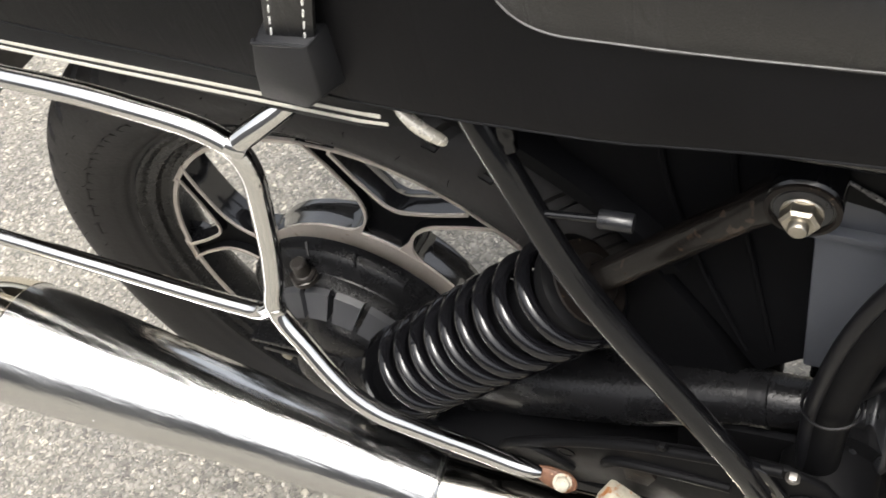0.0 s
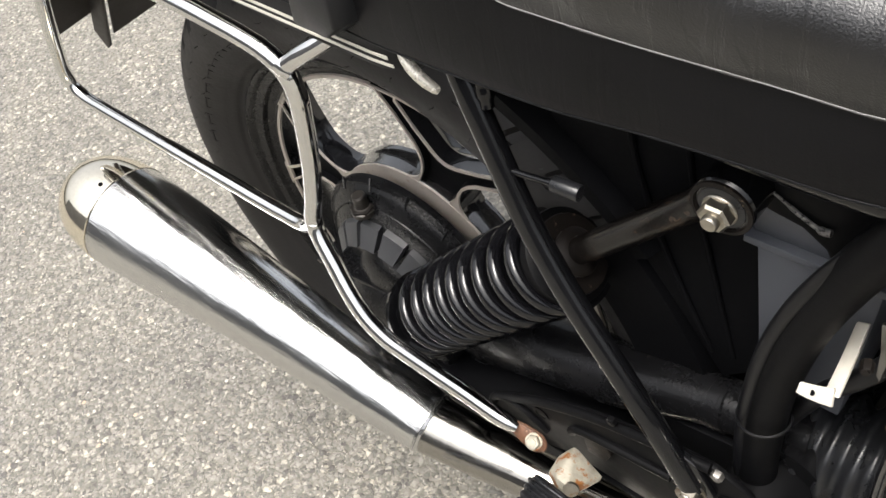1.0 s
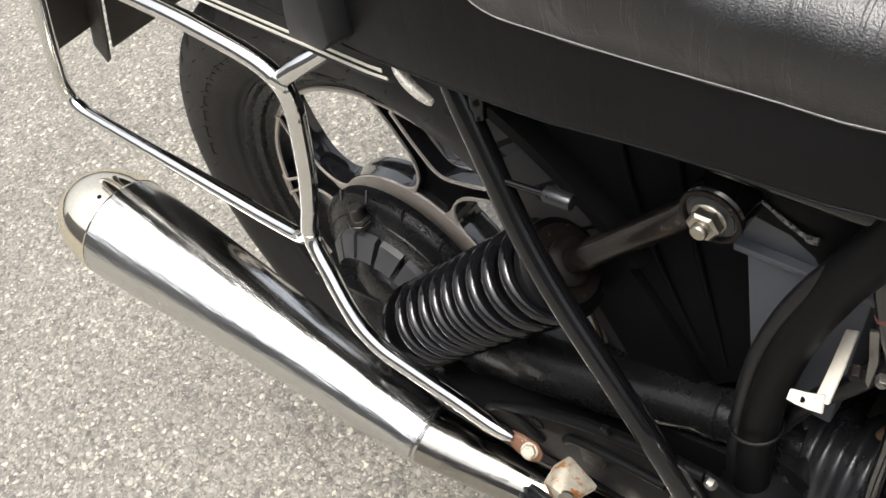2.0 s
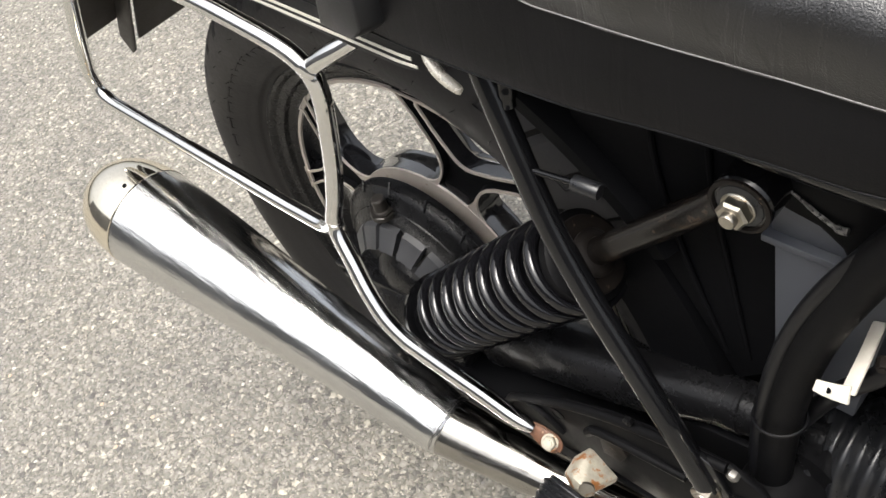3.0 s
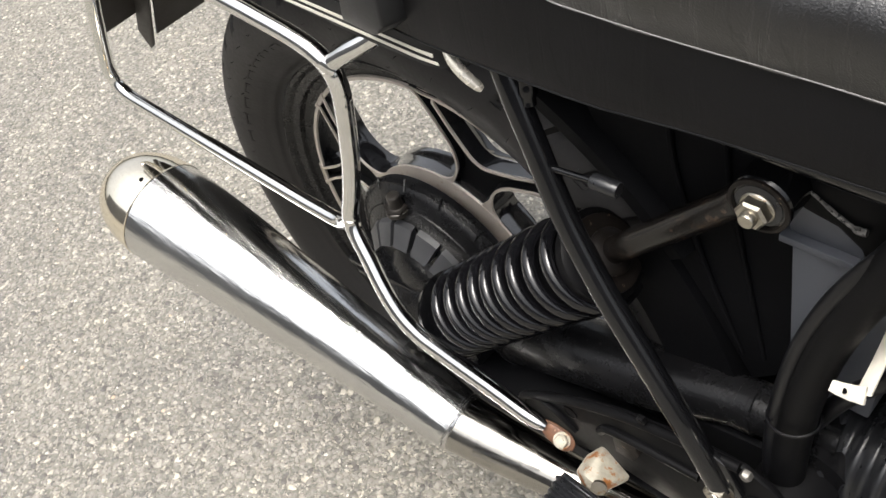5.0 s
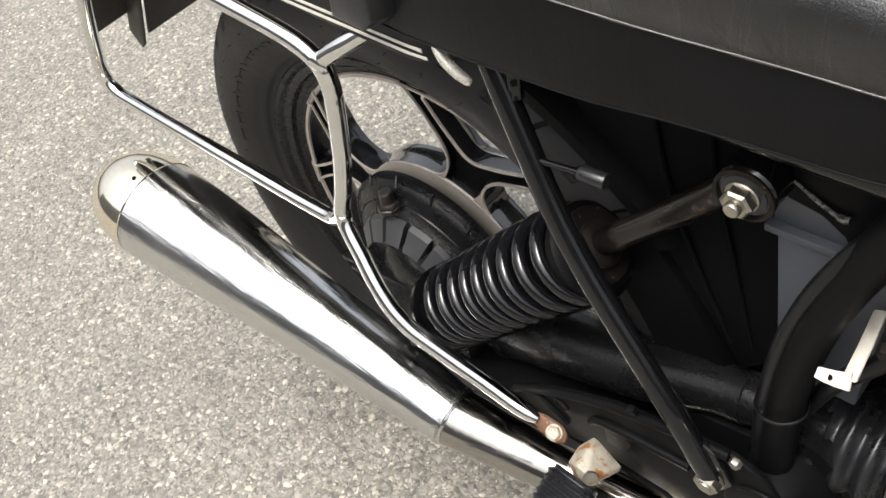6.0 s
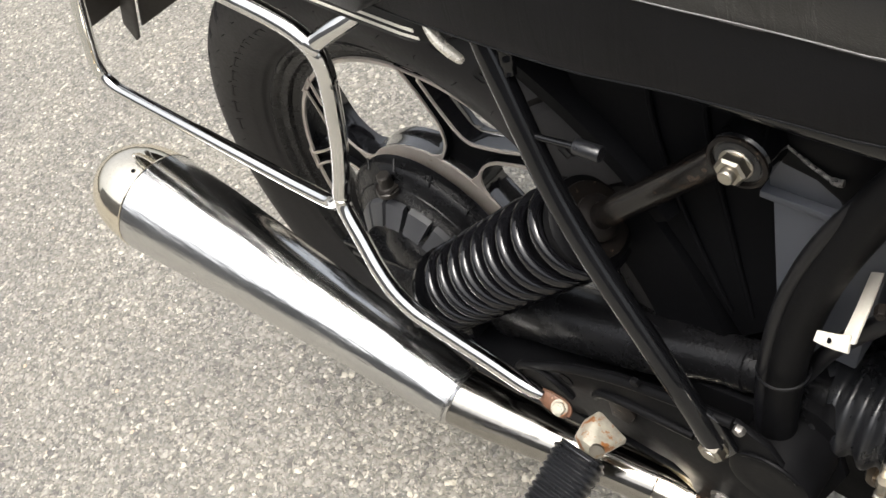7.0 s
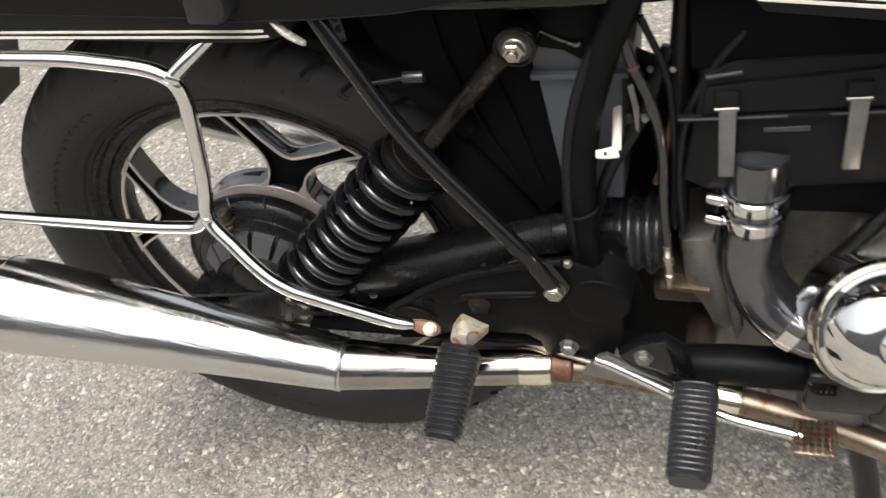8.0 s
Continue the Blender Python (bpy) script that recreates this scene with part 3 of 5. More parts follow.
# lower casting with the shock's foot and the neck to the swingarm
neck = bmesh.new()
tube(smooth_line([(-0.055, -0.070, 0.300), (-0.01, -0.078, 0.315), (0.045, -0.080, 0.345), (0.115, -0.080, 0.372)]), [0.030 + 0.006 * math.sin(k * 0.35) for k in range(19)], 20, neck)
part("housing_neck", neck, CAST, drive)
part("shock_foot", prism([(0.030, 0.345), (0.110, 0.352), (0.112, 0.392), (0.085, 0.408), (0.045, 0.398)], -0.128, -0.075, 0.006), CAST, drive)
for (x, z) in ((-0.085, 0.302), (-0.060, 0.270), (-0.020, 0.262), (0.030, 0.300)):
    bolt("housing_bolt", (x, -0.083, z), (0, -1, 0), 0.010, 0.006, drive, ZINC, "", 0.007)
bolt("shock_foot_bolt", (0.061, -0.127, 0.382), (0, -1, 0), 0.013, 0.007, drive, ZINC, "", 0.010)
bolt("drain_bolt", (0.150, -0.105, 0.378), (0.2, -1, 0.2), 0.012, 0.008, drive, PAINT)
part("casting_web", prism([(-0.110, 0.330), (0.055, 0.352), (0.055, 0.357), (-0.110, 0.336)], -0.095, -0.06, 0.001), CAST, drive)
part("casting_web", prism([(-0.105, 0.312), (0.030, 0.322), (0.030, 0.327), (-0.105, 0.318)], -0.092, -0.06, 0.001), CAST, drive)

# -- swingarm --
def profile_of(table, k):
    """A value read from a short table, straight between its rows."""
    for (a, u), (b, v) in zip(table, table[1:]):
        if k <= b:
            return u + (v - u) * (k - a) / (b - a)
    return table[-1][1]



arm_line = smooth_line([(0.112, -0.080, 0.368), (0.135, -0.081, 0.377), (0.19, -0.083, 0.398), (0.27, -0.083, 0.4225), (0.34, -0.080, 0.4470), (0.415, -0.076, 0.460)])
arm = part("swingarm", tube(arm_line, [profile_of(((0, 0.029), (6, 0.0315), (12, 0.0305), (18, 0.0265), (24, 0.0195), (30, 0.0165)), k) for k in range(31)], 28), CAST, bike, "black tubular swingarm")
part("arm_collar", lathe([(0.0315, -0.004), (0.0340, -0.003), (0.0340, 0.006), (0.0315, 0.008)], (0.130, -0.0805, 0.375), (0.93, 0, 0.36), 32, closed=True), CAST, arm)
part("arm_collar", lathe([(0.0185, -0.007), (0.0200, -0.006), (0.0200, 0.006), (0.0185, 0.007)], (0.352, -0.0795, 0.4495), (0.95, 0, 0.22), 32, closed=True), CAST, arm, "scuffed collar")
far_arm = part("pivot_tube", lathe([(0.0, -0.10), (0.028, -0.10), (0.028, 0.10), (0.0, 0.10)], (0.405, 0.0, 0.438), Y, 28), CAST, bike)

# -- shock absorber --
S0, S1, EYE_AT = Vector((0.0880, -0.1105, 0.4030)), Vector((0.2380, -0.0910, 0.5555)), Vector((0.3560, -0.0915, 0.6840))
SD = (S1 - S0).normalized()
shock = part("shock_absorber", lathe([(0.0, -0.012), (0.022, -0.012), (0.024, 0.0), (0.0235, 0.19), (0.020, 0.20), (0.012, 0.205), (0.0, 0.205)], S0, SD, 28), SHADOWED, bike, "black coil-over shock absorber")
pts = []
turns, L = 9.3, (S1 - S0).length
fr = frames_along([S0, S1])[0]
for k in range(int(turns * 32) + 1):
    a = 2 * math.pi * k / 32
    q = k / (turns * 32)
    h = -0.002 + (L * 0.985) * (q + 0.018 * math.sin(2 * math.pi * q))
    pts.append(S0 + SD * h + (fr[1] * math.cos(a) + fr[2] * math.sin(a)) * 0.0350)
part("spring", tube(pts, 0.0057, 14), SPRINGCOAT, shock, "thick black glossy coil spring")
part("lower_cup", lathe([(0.0, -0.010), (0.038, -0.010), (0.0410, -0.007), (0.0410, -0.002), (0.030, 0.0), (0.0, 0.0)], S0 - SD * 0.002, SD, 36), PAINT, shock)
part("upper_cup", lathe([(0.024, -0.009), (0.0335, -0.009), (0.0350, -0.005), (0.0345, 0.000), (0.031, 0.003), (0.026, 0.0045), (0.0, 0.0045)], S1, SD, 36), PLATE, shock, "black spring cup")
part("cup_face", lathe([(0.012, 0.0042), (0.0290, 0.0042), (0.0285, 0.0056), (0.012, 0.0062)], S1, SD, 36, closed=True), TARNISH, shock, "speckled rusty top face")
part("cup_rubber", lathe([(0.011, 0.006), (0.017, 0.007), (0.0175, 0.011), (0.014, 0.015), (0.010, 0.016)], S1, SD, 28, closed=True), TARNISH, shock)
rod = (EYE_AT - S1).normalized()
part("rod", tube([S1 - rod * 0.01, S1 + rod * 0.03, EYE_AT - rod * 0.034, EYE_AT - rod * 0.022, EYE_AT - rod * 0.012], [0.0095, 0.0098, 0.0100, 0.0118, 0.0115], 20), SOOTY, shock, "grimy brown-black damper tube")
eye = part("upper_eye", lathe([(0.0, -0.016), (0.0150, -0.016), (0.0172, -0.013), (0.0172, 0.012), (0.0150, 0.016), (0.0, 0.024)], EYE_AT, Y, 36), PAINT, shock)
part("eye_bushing", lathe([(0.0, -0.0172), (0.0105, -0.0172), (0.0130, -0.0165), (0.0134, -0.0155), (0.0, -0.0155)], EYE_AT, Y, 32), RUBBER, shock)
part("eye_washer", lathe([(0.0150, -0.0178), (0.0172, -0.0172), (0.0172, -0.0155), (0.0142, -0.0155)], EYE_AT, Y, 36, closed=True), TARNISH, shock)
nut = hexagon(EYE_AT - Y * 0.0172, -Y, 0.0160, 0.0086)
lathe([(0.0, 0.0), (0.0095, 0.0), (0.0098, 0.0010), (0.0091, 0.0018), (0.0, 0.0018)], EYE_AT - Y * 0.0172, -Y, 28, nut)
lathe([(0.0, 0.0080), (0.0047, 0.0080), (0.0047, 0.0116), (0.0040, 0.0126), (0.0, 0.0122)], EYE_AT - Y * 0.0172, -Y, 20, nut)
part("nut", nut, ZINC, shock, "zinc-plated hexagon nut on a bolt")

# -- rear frame --
frame_part = part("rear_frame", tube(smooth_line([(0.470, -0.110, 0.800), (0.446, -0.112, 0.728), (0.423, -0.107, 0.672), (0.4030, -0.106, 0.601), (0.3930, -0.107, 0.520), (0.3935, -0.112, 0.430), (0.394, -0.114, 0.40)]), 0.0125, 24), PLATE, bike, "black tubular rear frame, paint chipped")
part("hose", tube(smooth_line([(0.452, -0.102, 0.740), (0.4130, -0.1110, 0.672), (0.3905, -0.1115, 0.601), (0.3815, -0.1135, 0.520), (0.384, -0.116, 0.450), (0.390, -0.11, 0.42)]), 0.0048, 16), CABLE, frame_part)
part("cable_tie", tube([Vector((0.3915, -0.1085, 0.5140)) + Vector((math.cos(a) * 0.0162, math.sin(a) * 0.0152, 0.003 * math.cos(a))) for a in (2 * math.pi * k / 40 for k in range(41))], 0.0010, 6, flat=1.6), CABLE, frame_part, "thin cable tie")
part("strut", tube(rounded([(0.186, -0.110, 0.754), (0.2072, -0.1200, 0.7118), (0.2425, -0.1300, 0.6350), (0.2708, -0.1360, 0.5905), (0.3440, -0.1450, 0.4870), (0.3640, -0.1440, 0.4430)], 0.05), 0.0085, 24), PAINT, frame_part)
part("strut_weld", tube(smooth_line([(0.205, -0.106, 0.752), (0.2115, -0.111, 0.735), (0.2165, -0.116, 0.718), (0.2195, -0.120, 0.704)]), [0.0062] * 8 + [0.0070] * 4 + [0.0060] * 4 + [0.0045] * 3, 16), PAINT, frame_part)
part("strut_foot", prism([(0.352, 0.480), (0.366, 0.474), (0.380, 0.445), (0.372, 0.428), (0.356, 0.430), (0.350, 0.448)], -0.1440, -0.1385, 0.0015), PAINT, frame_part)
part("spigot", tube([(0.232, -0.126, 0.6660), (0.267, -0.1255, 0.6710)], 0.0022, 12), PAINT, frame_part)
part("spigot_rubber", lathe([(0.0, 0.0), (0.0046, 0.0), (0.0050, 0.001), (0.0050, 0.0165), (0.0046, 0.0175), (0.0, 0.0175)], (0.2645, -0.1255, 0.6710), (1, 0.05, 0.0), 18), RUBBER, frame_part)
part("eye_boss", lathe([(0.0, -0.012), (0.0165, -0.012), (0.0185, -0.009), (0.0185, 0.085), (0.0, 0.085)], (0.3595, -0.055, 0.6870), Y, 32), PAINT, frame_part, "scuffed shock mounting boss")
part("gusset", prism([(0.366, 0.704), (0.398, 0.710), (0.436, 0.712), (0.428, 0.672), (0.4085, 0.640), (0.4010, 0.655), (0.388, 0.664), (0.368, 0.668)], -0.086, -0.062, 0.005), PLATE, frame_part)
part("weld_bead", tube(smooth_line([(0.3690, -0.0868, 0.6870), (0.3790, -0.0872, 0.6815), (0.3880, -0.0875, 0.6765), (0.3985, -0.0880, 0.6725), (0.4040, -0.0880, 0.6730)]), [0.0009] * 8 + [0.0013] * 10 + [0.0022] * 7, 8), WELD, frame_part, "weld with chipped paint")
part("gusset_edge", tube(smooth_line([(0.366, -0.0850, 0.7035), (0.398, -0.0870, 0.7095), (0.436, -0.0880, 0.7115)]), 0.0016, 8), PAINT, frame_part)
for s in (-1, 1):
    part("seat_tube", tube(smooth_line([(0.56, s * 0.105, 0.735), (0.40, s * 0.105, 0.728), (0.24, s * 0.108, 0.735), (0.05, s * 0.105, 0.752), (-0.20, s * 0.100, 0.775)]), 0.0105, 14), PAINT, frame_part)
part("far_tube", tube(smooth_line([(0.470, 0.110, 0.800), (0.424, 0.118, 0.668), (0.395, 0.118, 0.517), (0.393, 0.120, 0.40)]), 0.0145, 16), PAINT, frame_part)
part("far_strut", tube([(0.215, 0.130, 0.745), (0.275, 0.141, 0.600), (0.3655, 0.140, 0.442)], 0.0095, 16), PAINT, frame_part)
part("cross_tube", lathe([(0.0, -0.055), (0.010, -0.055), (0.010, 0.11), (0.0, 0.11)], (0.366, 0, 0.690), Y, 18), PAINT, frame_part)

# -- footrest plate --
plate = part("footrest_plate", prism([(0.170, 0.356), (0.178, 0.383), (0.202, 0.404), (0.240, 0.4300), (0.280, 0.4500), (0.313, 0.461), (0.345, 0.470), (0.376, 0.474), (0.400, 0.464), (0.425, 0.425), (0.424, 0.380), (0.412, 0.340), (0.392, 0.323), (0.355, 0.323), (0.342, 0.334), (0.338, 0.352), (0.325, 0.362), (0.255, 0.362), (0.215, 0.344), (0.185, 0.340)], -0.1385, -0.1330, 0.0015), PLATE, bike, "black pressed steel footrest plate")
part("plate_rim", tube(smooth_line([(0.170, -0.137, 0.356), (0.178, -0.139, 0.383), (0.202, -0.140, 0.404), (0.240, -0.140, 0.4300), (0.280, -0.140, 0.4500), (0.313, -0.140, 0.461), (0.345, -0.140, 0.470), (0.374, -0.139, 0.474)]), 0.0040, 12), PLATE, plate)
part("pressed_rib", tube(smooth_line([(0.258, -0.139, 0.405), (0.268, -0.140, 0.417), (0.300, -0.140, 0.424), (0.345, -0.139, 0.428)]), 0.0040, 10), PLATE, plate)
part("pressed_rib", tube(smooth_line([(0.198, -0.139, 0.395), (0.215, -0.140, 0.392), (0.232, -0.139, 0.378)]), 0.0030, 10), PLATE, plate)
part("peg_lug", prism([(0.274, 0.394), (0.272, 0.412), (0.280, 0.424), (0.290, 0.424), (0.296, 0.410), (0.290, 0.394)], -0.1425, -0.1385, 0.0012), TARNISH, plate, "rust-stained lug")
part("plate_hole", lathe([(0.0052, -0.1392), (0.0070, -0.1395), (0.0070, -0.1386), (0.0052, -0.1386)], (0.228, 0, 0.402), Y, 20, closed=True), PLATE, plate)
part("pivot_cover", lathe([(0.0, -0.1388), (0.0180, -0.1390), (0.0275, -0.1396), (0.0300, -0.1388), (0.0312, -0.1360), (0.0312, -0.10), (0.0, -0.10)], (0.402, 0, 0.418), Y, 44), PLATE, plate, "black swingarm pivot cover")
part("pivot_lip", tube([Vector((0.402 + 0.0285 * math.cos(a), -0.1398, 0.421 + 0.0285 * math.sin(a))) for a in (radians(45 + 5 * k) for k in range(19))], 0.0018, 8), PLATE, plate)
bolt("plate_bolt", (0.3645, -0.1445, 0.441), (0, -1, 0), 0.0165, 0.0085, plate, ZINC, "zinc flange bolt", 0.0105)
bolt("plate_bolt", (0.3675, -0.1390, 0.3495), (0, -1, 0), 0.0140, 0.0080, plate, CLIP, "tarnished flange bolt", 0.0098)
bolt("plate_bolt", (0.3800, -0.139, 0.474), (0, -1, 0), 0.0075, 0.0050, plate, CLIP)
bolt("plate_bolt", (0.300, -0.140, 0.466), (0, -1, 0), 0.0070, 0.0040, plate, PLATE)


# three added dark sheets stand in for the shade round the swingarm
part("shade_shelf", box(0.070, 0.340, -0.134, -0.070, 0.3380, 0.3440, 0.001), SHADOWED, plate)
part("arm_shade_sheet", prism([(0.105, 0.325), (0.300, 0.350), (0.425, 0.380), (0.425, 0.452), (0.34, 0.440), (0.27, 0.414), (0.19, 0.385), (0.105, 0.355)], -0.076, -0.070, 0.001), SHADOWED, arm)
part("cradle_shade_sheet", prism([(0.300, 0.330), (0.425, 0.330), (0.440, 0.400), (0.425, 0.445), (0.300, 0.420)], -0.098, -0.092, 0.001), SHADOWED, plate)


# -- folding footrests --
def footrest(name, at, along, flat, length, w0, w1, label, bracket):
    """A ribbed rubber footrest on its hinge, pointing outwards."""
    at, d = Vector(at), Vector(along).normalized()
    side = Vector(flat).normalized()
    side = (side - d * side.dot(d)).normalized()
    nrm = d.cross(side)
    ribs = 16
    prof = []
    for k in range(ribs * 6 + 1):
        q = k / (ribs * 6)
        prof.append((q, (0.0, 0.0004, -0.0006, -0.0030, -0.0033, -0.0009)[k % 6]))
    bm = bmesh.new()
    rings = []
    seg = 28
    for q, d_r in prof:
        w = w0 + (w1 - w0) * q
        cap = min(1.0, 0.82 + 3.0 * min(q, 1 - q))
        c = at + d * (length * q)
        ring = []
        for s in range(seg):
            a = 2 * math.pi * s / seg
            ca, sa = math.cos(a), math.sin(a)
            ex = abs(ca) ** 0.6 * (1 if ca > 0 else -1)
            ez = abs(sa) ** 0.6 * (1 if sa > 0 else -1)
            g = d_r if sa > -0.75 else 0.0
            ring.append(bm.verts.new(c + side * ex * (w * cap + g * 0.3) + nrm * ez * (w * 0.72 * cap + g)))
        rings.append(ring)
    for a, b in zip(rings, rings[1:]):
        for s in range(seg):
            bm.faces.new((a[s], a[(s + 1) % seg], b[(s + 1) % seg], b[s]))
    bm.faces.new(list(reversed(rings[0])))
    bm.faces.new(rings[-1])
    peg = part(name, bm, RUBBER, bike, label, 50)
    if bracket:
        # a bent sheet fork peaked over the hinge
        b2 = bmesh.new()
        for p in ((0.2652, -0.1460, 0.3995), (0.2580, -0.1580, 0.3950), (0.2560, -0.1710, 0.3855), (0.2710, -0.1775, 0.4050), (0.2825, -0.1780, 0.4030), (0.2852, -0.1740, 0.3890), (0.2937, -0.1520, 0.3903), (0.2900, -0.1500, 0.3760), (0.2640, -0.1500, 0.3730), (0.2680, -0.1780, 0.3730)):
            b2.verts.new(p)
        bmesh.ops.convex_hull(b2, input=b2.verts[:])
        bmesh.ops.dissolve_limit(b2, angle_limit=radians(4), verts=b2.verts[:], edges=b2.edges[:])
        bmesh.ops.bevel(b2, geom=b2.edges[:], offset=0.0011, segments=2, affect="EDGES", profile=0.5)
        part("hinge_bracket", b2, RUSTY, peg, "rust-streaked zinc hinge bracket")
        part("hinge_pin", lathe([(0, 0), (0.0062, 0), (0.0060, 0.0025), (0, 0.003)], (0.2825, -0.1760, 0.3985), (0.45, -0.70, 0.45), 20), ZINC, peg, "bright hinge pin")
    return peg


footrest("passenger_footrest", (0.2680, -0.176, 0.381), (-0.05, -0.94, -0.34), (1, 0, 0), 0.094, 0.0222, 0.0180, "folded black ribbed rubber passenger footrest", True)
footrest("rider_footrest", (0.4930, -0.160, 0.326), (-0.01, -1.0, -0.08), (1, 0, 0), 0.100, 0.0215, 0.0205, "black ribbed rubber rider footrest", False)

# -- mufflers --
def along(a, b, stations, bend=(0, 0, 0)):
    """Points from a to b with a slight bow."""
    a, b, w = Vector(a), Vector(b), Vector(bend)
    return [a + (b - a) * s + w * (4 * s * (1 - s)) for s in stations]


def profile_at(table, s):
    """A smooth curve through a table of (place, radius)."""
    total = 0.0
    for i, (xi, yi) in enumerate(table):
        f = yi
        for j, (xj, _) in enumerate(table):
            if i != j:
                f *= (s - xj) / (xi - xj)
        total += f
    return total


def muffler(side, label):
    a, b = Vector((-0.2475, side * 0.1995, 0.4272)), Vector((0.1213, side * 0.1728, 0.3300))
    d = (b - a).normalized()
    st = [k / 28 for k in range(29)]
    line = along(a, b, st, (0, side * -0.0016, 0.0005))
    knots = [(-0.05, 0.0550), (0.25, 0.0493), (0.5, 0.0420), (0.75, 0.0358), (1.05, 0.0278)]
    body = part("muffler" if side < 0 else "left_muffler", tube(line, [profile_at(knots, s) for s in st], 64), POLISHED, bike, label)
    r0 = 0.0540
    part("cap_groove", lathe([(r0 - 0.003, 0.004), (r0 + 0.0007, 0.0035), (r0 + 0.0007, 0.0020), (r0 - 0.0022, 0.0014), (r0 - 0.0022, 0.0002), (r0 - 0.004, -0.001)], a, d, 64), POLISHED, body)
    cap = [(r0 * 0.95, -0.0010), (r0 + 0.0004, -0.0008), (r0 + 0.0012, -0.0016), (r0 + 0.0006, -0.012), (r0 - 0.0008, -0.024), (r0 - 0.0045, -0.038), (r0 - 0.0105, -0.051), (r0 - 0.0195, -0.062), (r0 - 0.0315, -0.0695), (0.012, -0.0725), (0.011, -0.066), (0.0, -0.060)]
    c = part("end_cap", lathe(cap, a, d, 64), CAPCHROME, body, "yellowed chrome end cap")
    up = Vector((0.25, -0.10 * -side, 0.95))
    up = (up - d * up.dot(d)).normalized()
    part("cap_screw", lathe([(0.0, 0.0), (0.0024, 0.0), (0.0024, 0.0008), (0.0, 0.0009)], a - d * 0.010 + up * (r0 + 0.0002), up, 14), SHADOWED, c)
    part("front_band", lathe([(0.0270, -0.004), (0.0300, -0.0035), (0.0306, -0.0015), (0.0286, 0.0), (0.0306, 0.0015), (0.0296, 0.0035), (0.0262, 0.005)], b, d, 48, closed=True), POLISHED, body)
    pipe = smooth_line([b, (0.165, side * 0.1660, 0.3240), (0.215, side * 0.1570, 0.3165), (0.270, side * 0.1470, 0.3120), (0.312, side * 0.1395, 0.3095), (0.343, side * 0.1345, 0.3080)])
    n = len(pipe)
    part("tail_pipe", tube(pipe, [0.0284 + (0.0205 - 0.0284) * min(1, k / (n * 0.55)) for k in range(n)], 40), TAILPIPE, body, "yellowed steel tail pipe")
    end = [Vector((0.310, side * 0.1398, 0.3096)), Vector((0.343, side * 0.1343, 0.3079))]
    part("pipe_sleeve", tube([end[0], end[0] + (end[1] - end[0]) * 0.1, end[0] + (end[1] - end[0]) * 0.93, end[1]], [0.0207, 0.0214, 0.0214, 0.0202], 40), CAPCHROME, body, "yellowed chrome sleeve")
    return body


right_muffler = muffler(-1, "polished chrome megaphone muffler")
muffler(1, "polished chrome muffler on the far side")
bolt("muffler_screw", (0.0650, -0.1490, 0.3770), (0.1, -0.55, 0.83), 0.0075, 0.003, right_muffler, TARNISH, "", 0.0058)
# stamped writing on the tail pipe, wrapped round it
mb, mf = Vector((0.1220, -0.1727, 0.3308)), Vector((0.215, -0.1570, 0.3165))
axis = (mf - mb).normalized()
out_dir = Vector((0.0, -1.0, 0.0))
out_dir = (out_dir - axis * out_dir.dot(axis)).normalized()
up_dir = out_dir.cross(axis) * (1 if out_dir.cross(axis).z > 0 else -1)
for text, start, length, low in (("MOTORCYCLE EXHAUST SYSTEM", 0.0285, 0.0590, 0.0), ("CONTROL INFORMATION", 0.0270, 0.0430, 0.0052)):
    cu = bpy.data.curves.new("stamped_writing", "FONT")
    cu.body, cu.size, cu.space_character, cu.extrude = text, 0.0040, 1.12, 0.0
    tmp = new("stamped_writing", cu)
    me = tmp.to_mesh().copy()
    bpy.data.objects.remove(tmp)
    wide = max(v.co.x for v in me.vertices)
    for v in me.vertices:
        s = start + v.co.x / wide * length
        q = s / (mf - mb).length
        r = 0.0284 - 0.0079 * min(1, (q * 0.097 / 0.222) / 0.55) + 0.0026
        a = radians(34 + 19 * (s - 0.031) / 0.059) + (v.co.y - low) / r
        v.co = mb + axis * s + (out_dir * math.cos(a) + up_dir * math.sin(a)) * r
    me.materials.append(KEEPER)
    ob = new("stamped_writing", me)
    ob.parent = right_muffler

# header pipe of the exhaust
header = part("exhaust_pipe", tube(smooth_line([(0.335, -0.1350, 0.3080), (0.365, -0.131, 0.3040), (0.41, -0.128, 0.295), (0.47, -0.126, 0.279), (0.53, -0.128, 0.266), (0.60, -0.135, 0.252), (0.68, -0.150, 0.235), (0.80, -0.20, 0.23), (0.93, -0.24, 0.28), (0.96, -0.25, 0.36)]), 0.0145, 28), BURNT, bike, "heat-stained exhaust pipe with rust")
part("pipe_clamp", lathe([(0.0143, -0.012), (0.0180, -0.011), (0.0176, 0.009), (0.0143, 0.012)], (0.354, -0.1325, 0.3058), (0.97, 0.1, -0.14), 32, closed=True), RUSTBAND, header, "rusty pipe clamp")
part("pipe_joint", lathe([(0.0143, -0.014), (0.0172, -0.012), (0.0178, 0.0), (0.0172, 0.012), (0.0143, 0.014)], (0.520, -0.1276, 0.2685), (0.97, -0.02, -0.2), 32, closed=True), CAPCHROME, header, "bright pipe joint")
part("left_exhaust_pipe", tube(smooth_line([(0.335, 0.1350, 0.3080), (0.47, 0.126, 0.279), (0.60, 0.135, 0.252), (0.80, 0.20, 0.23), (0.96, 0.25, 0.36)]), 0.0185, 20), BURNT, bike)
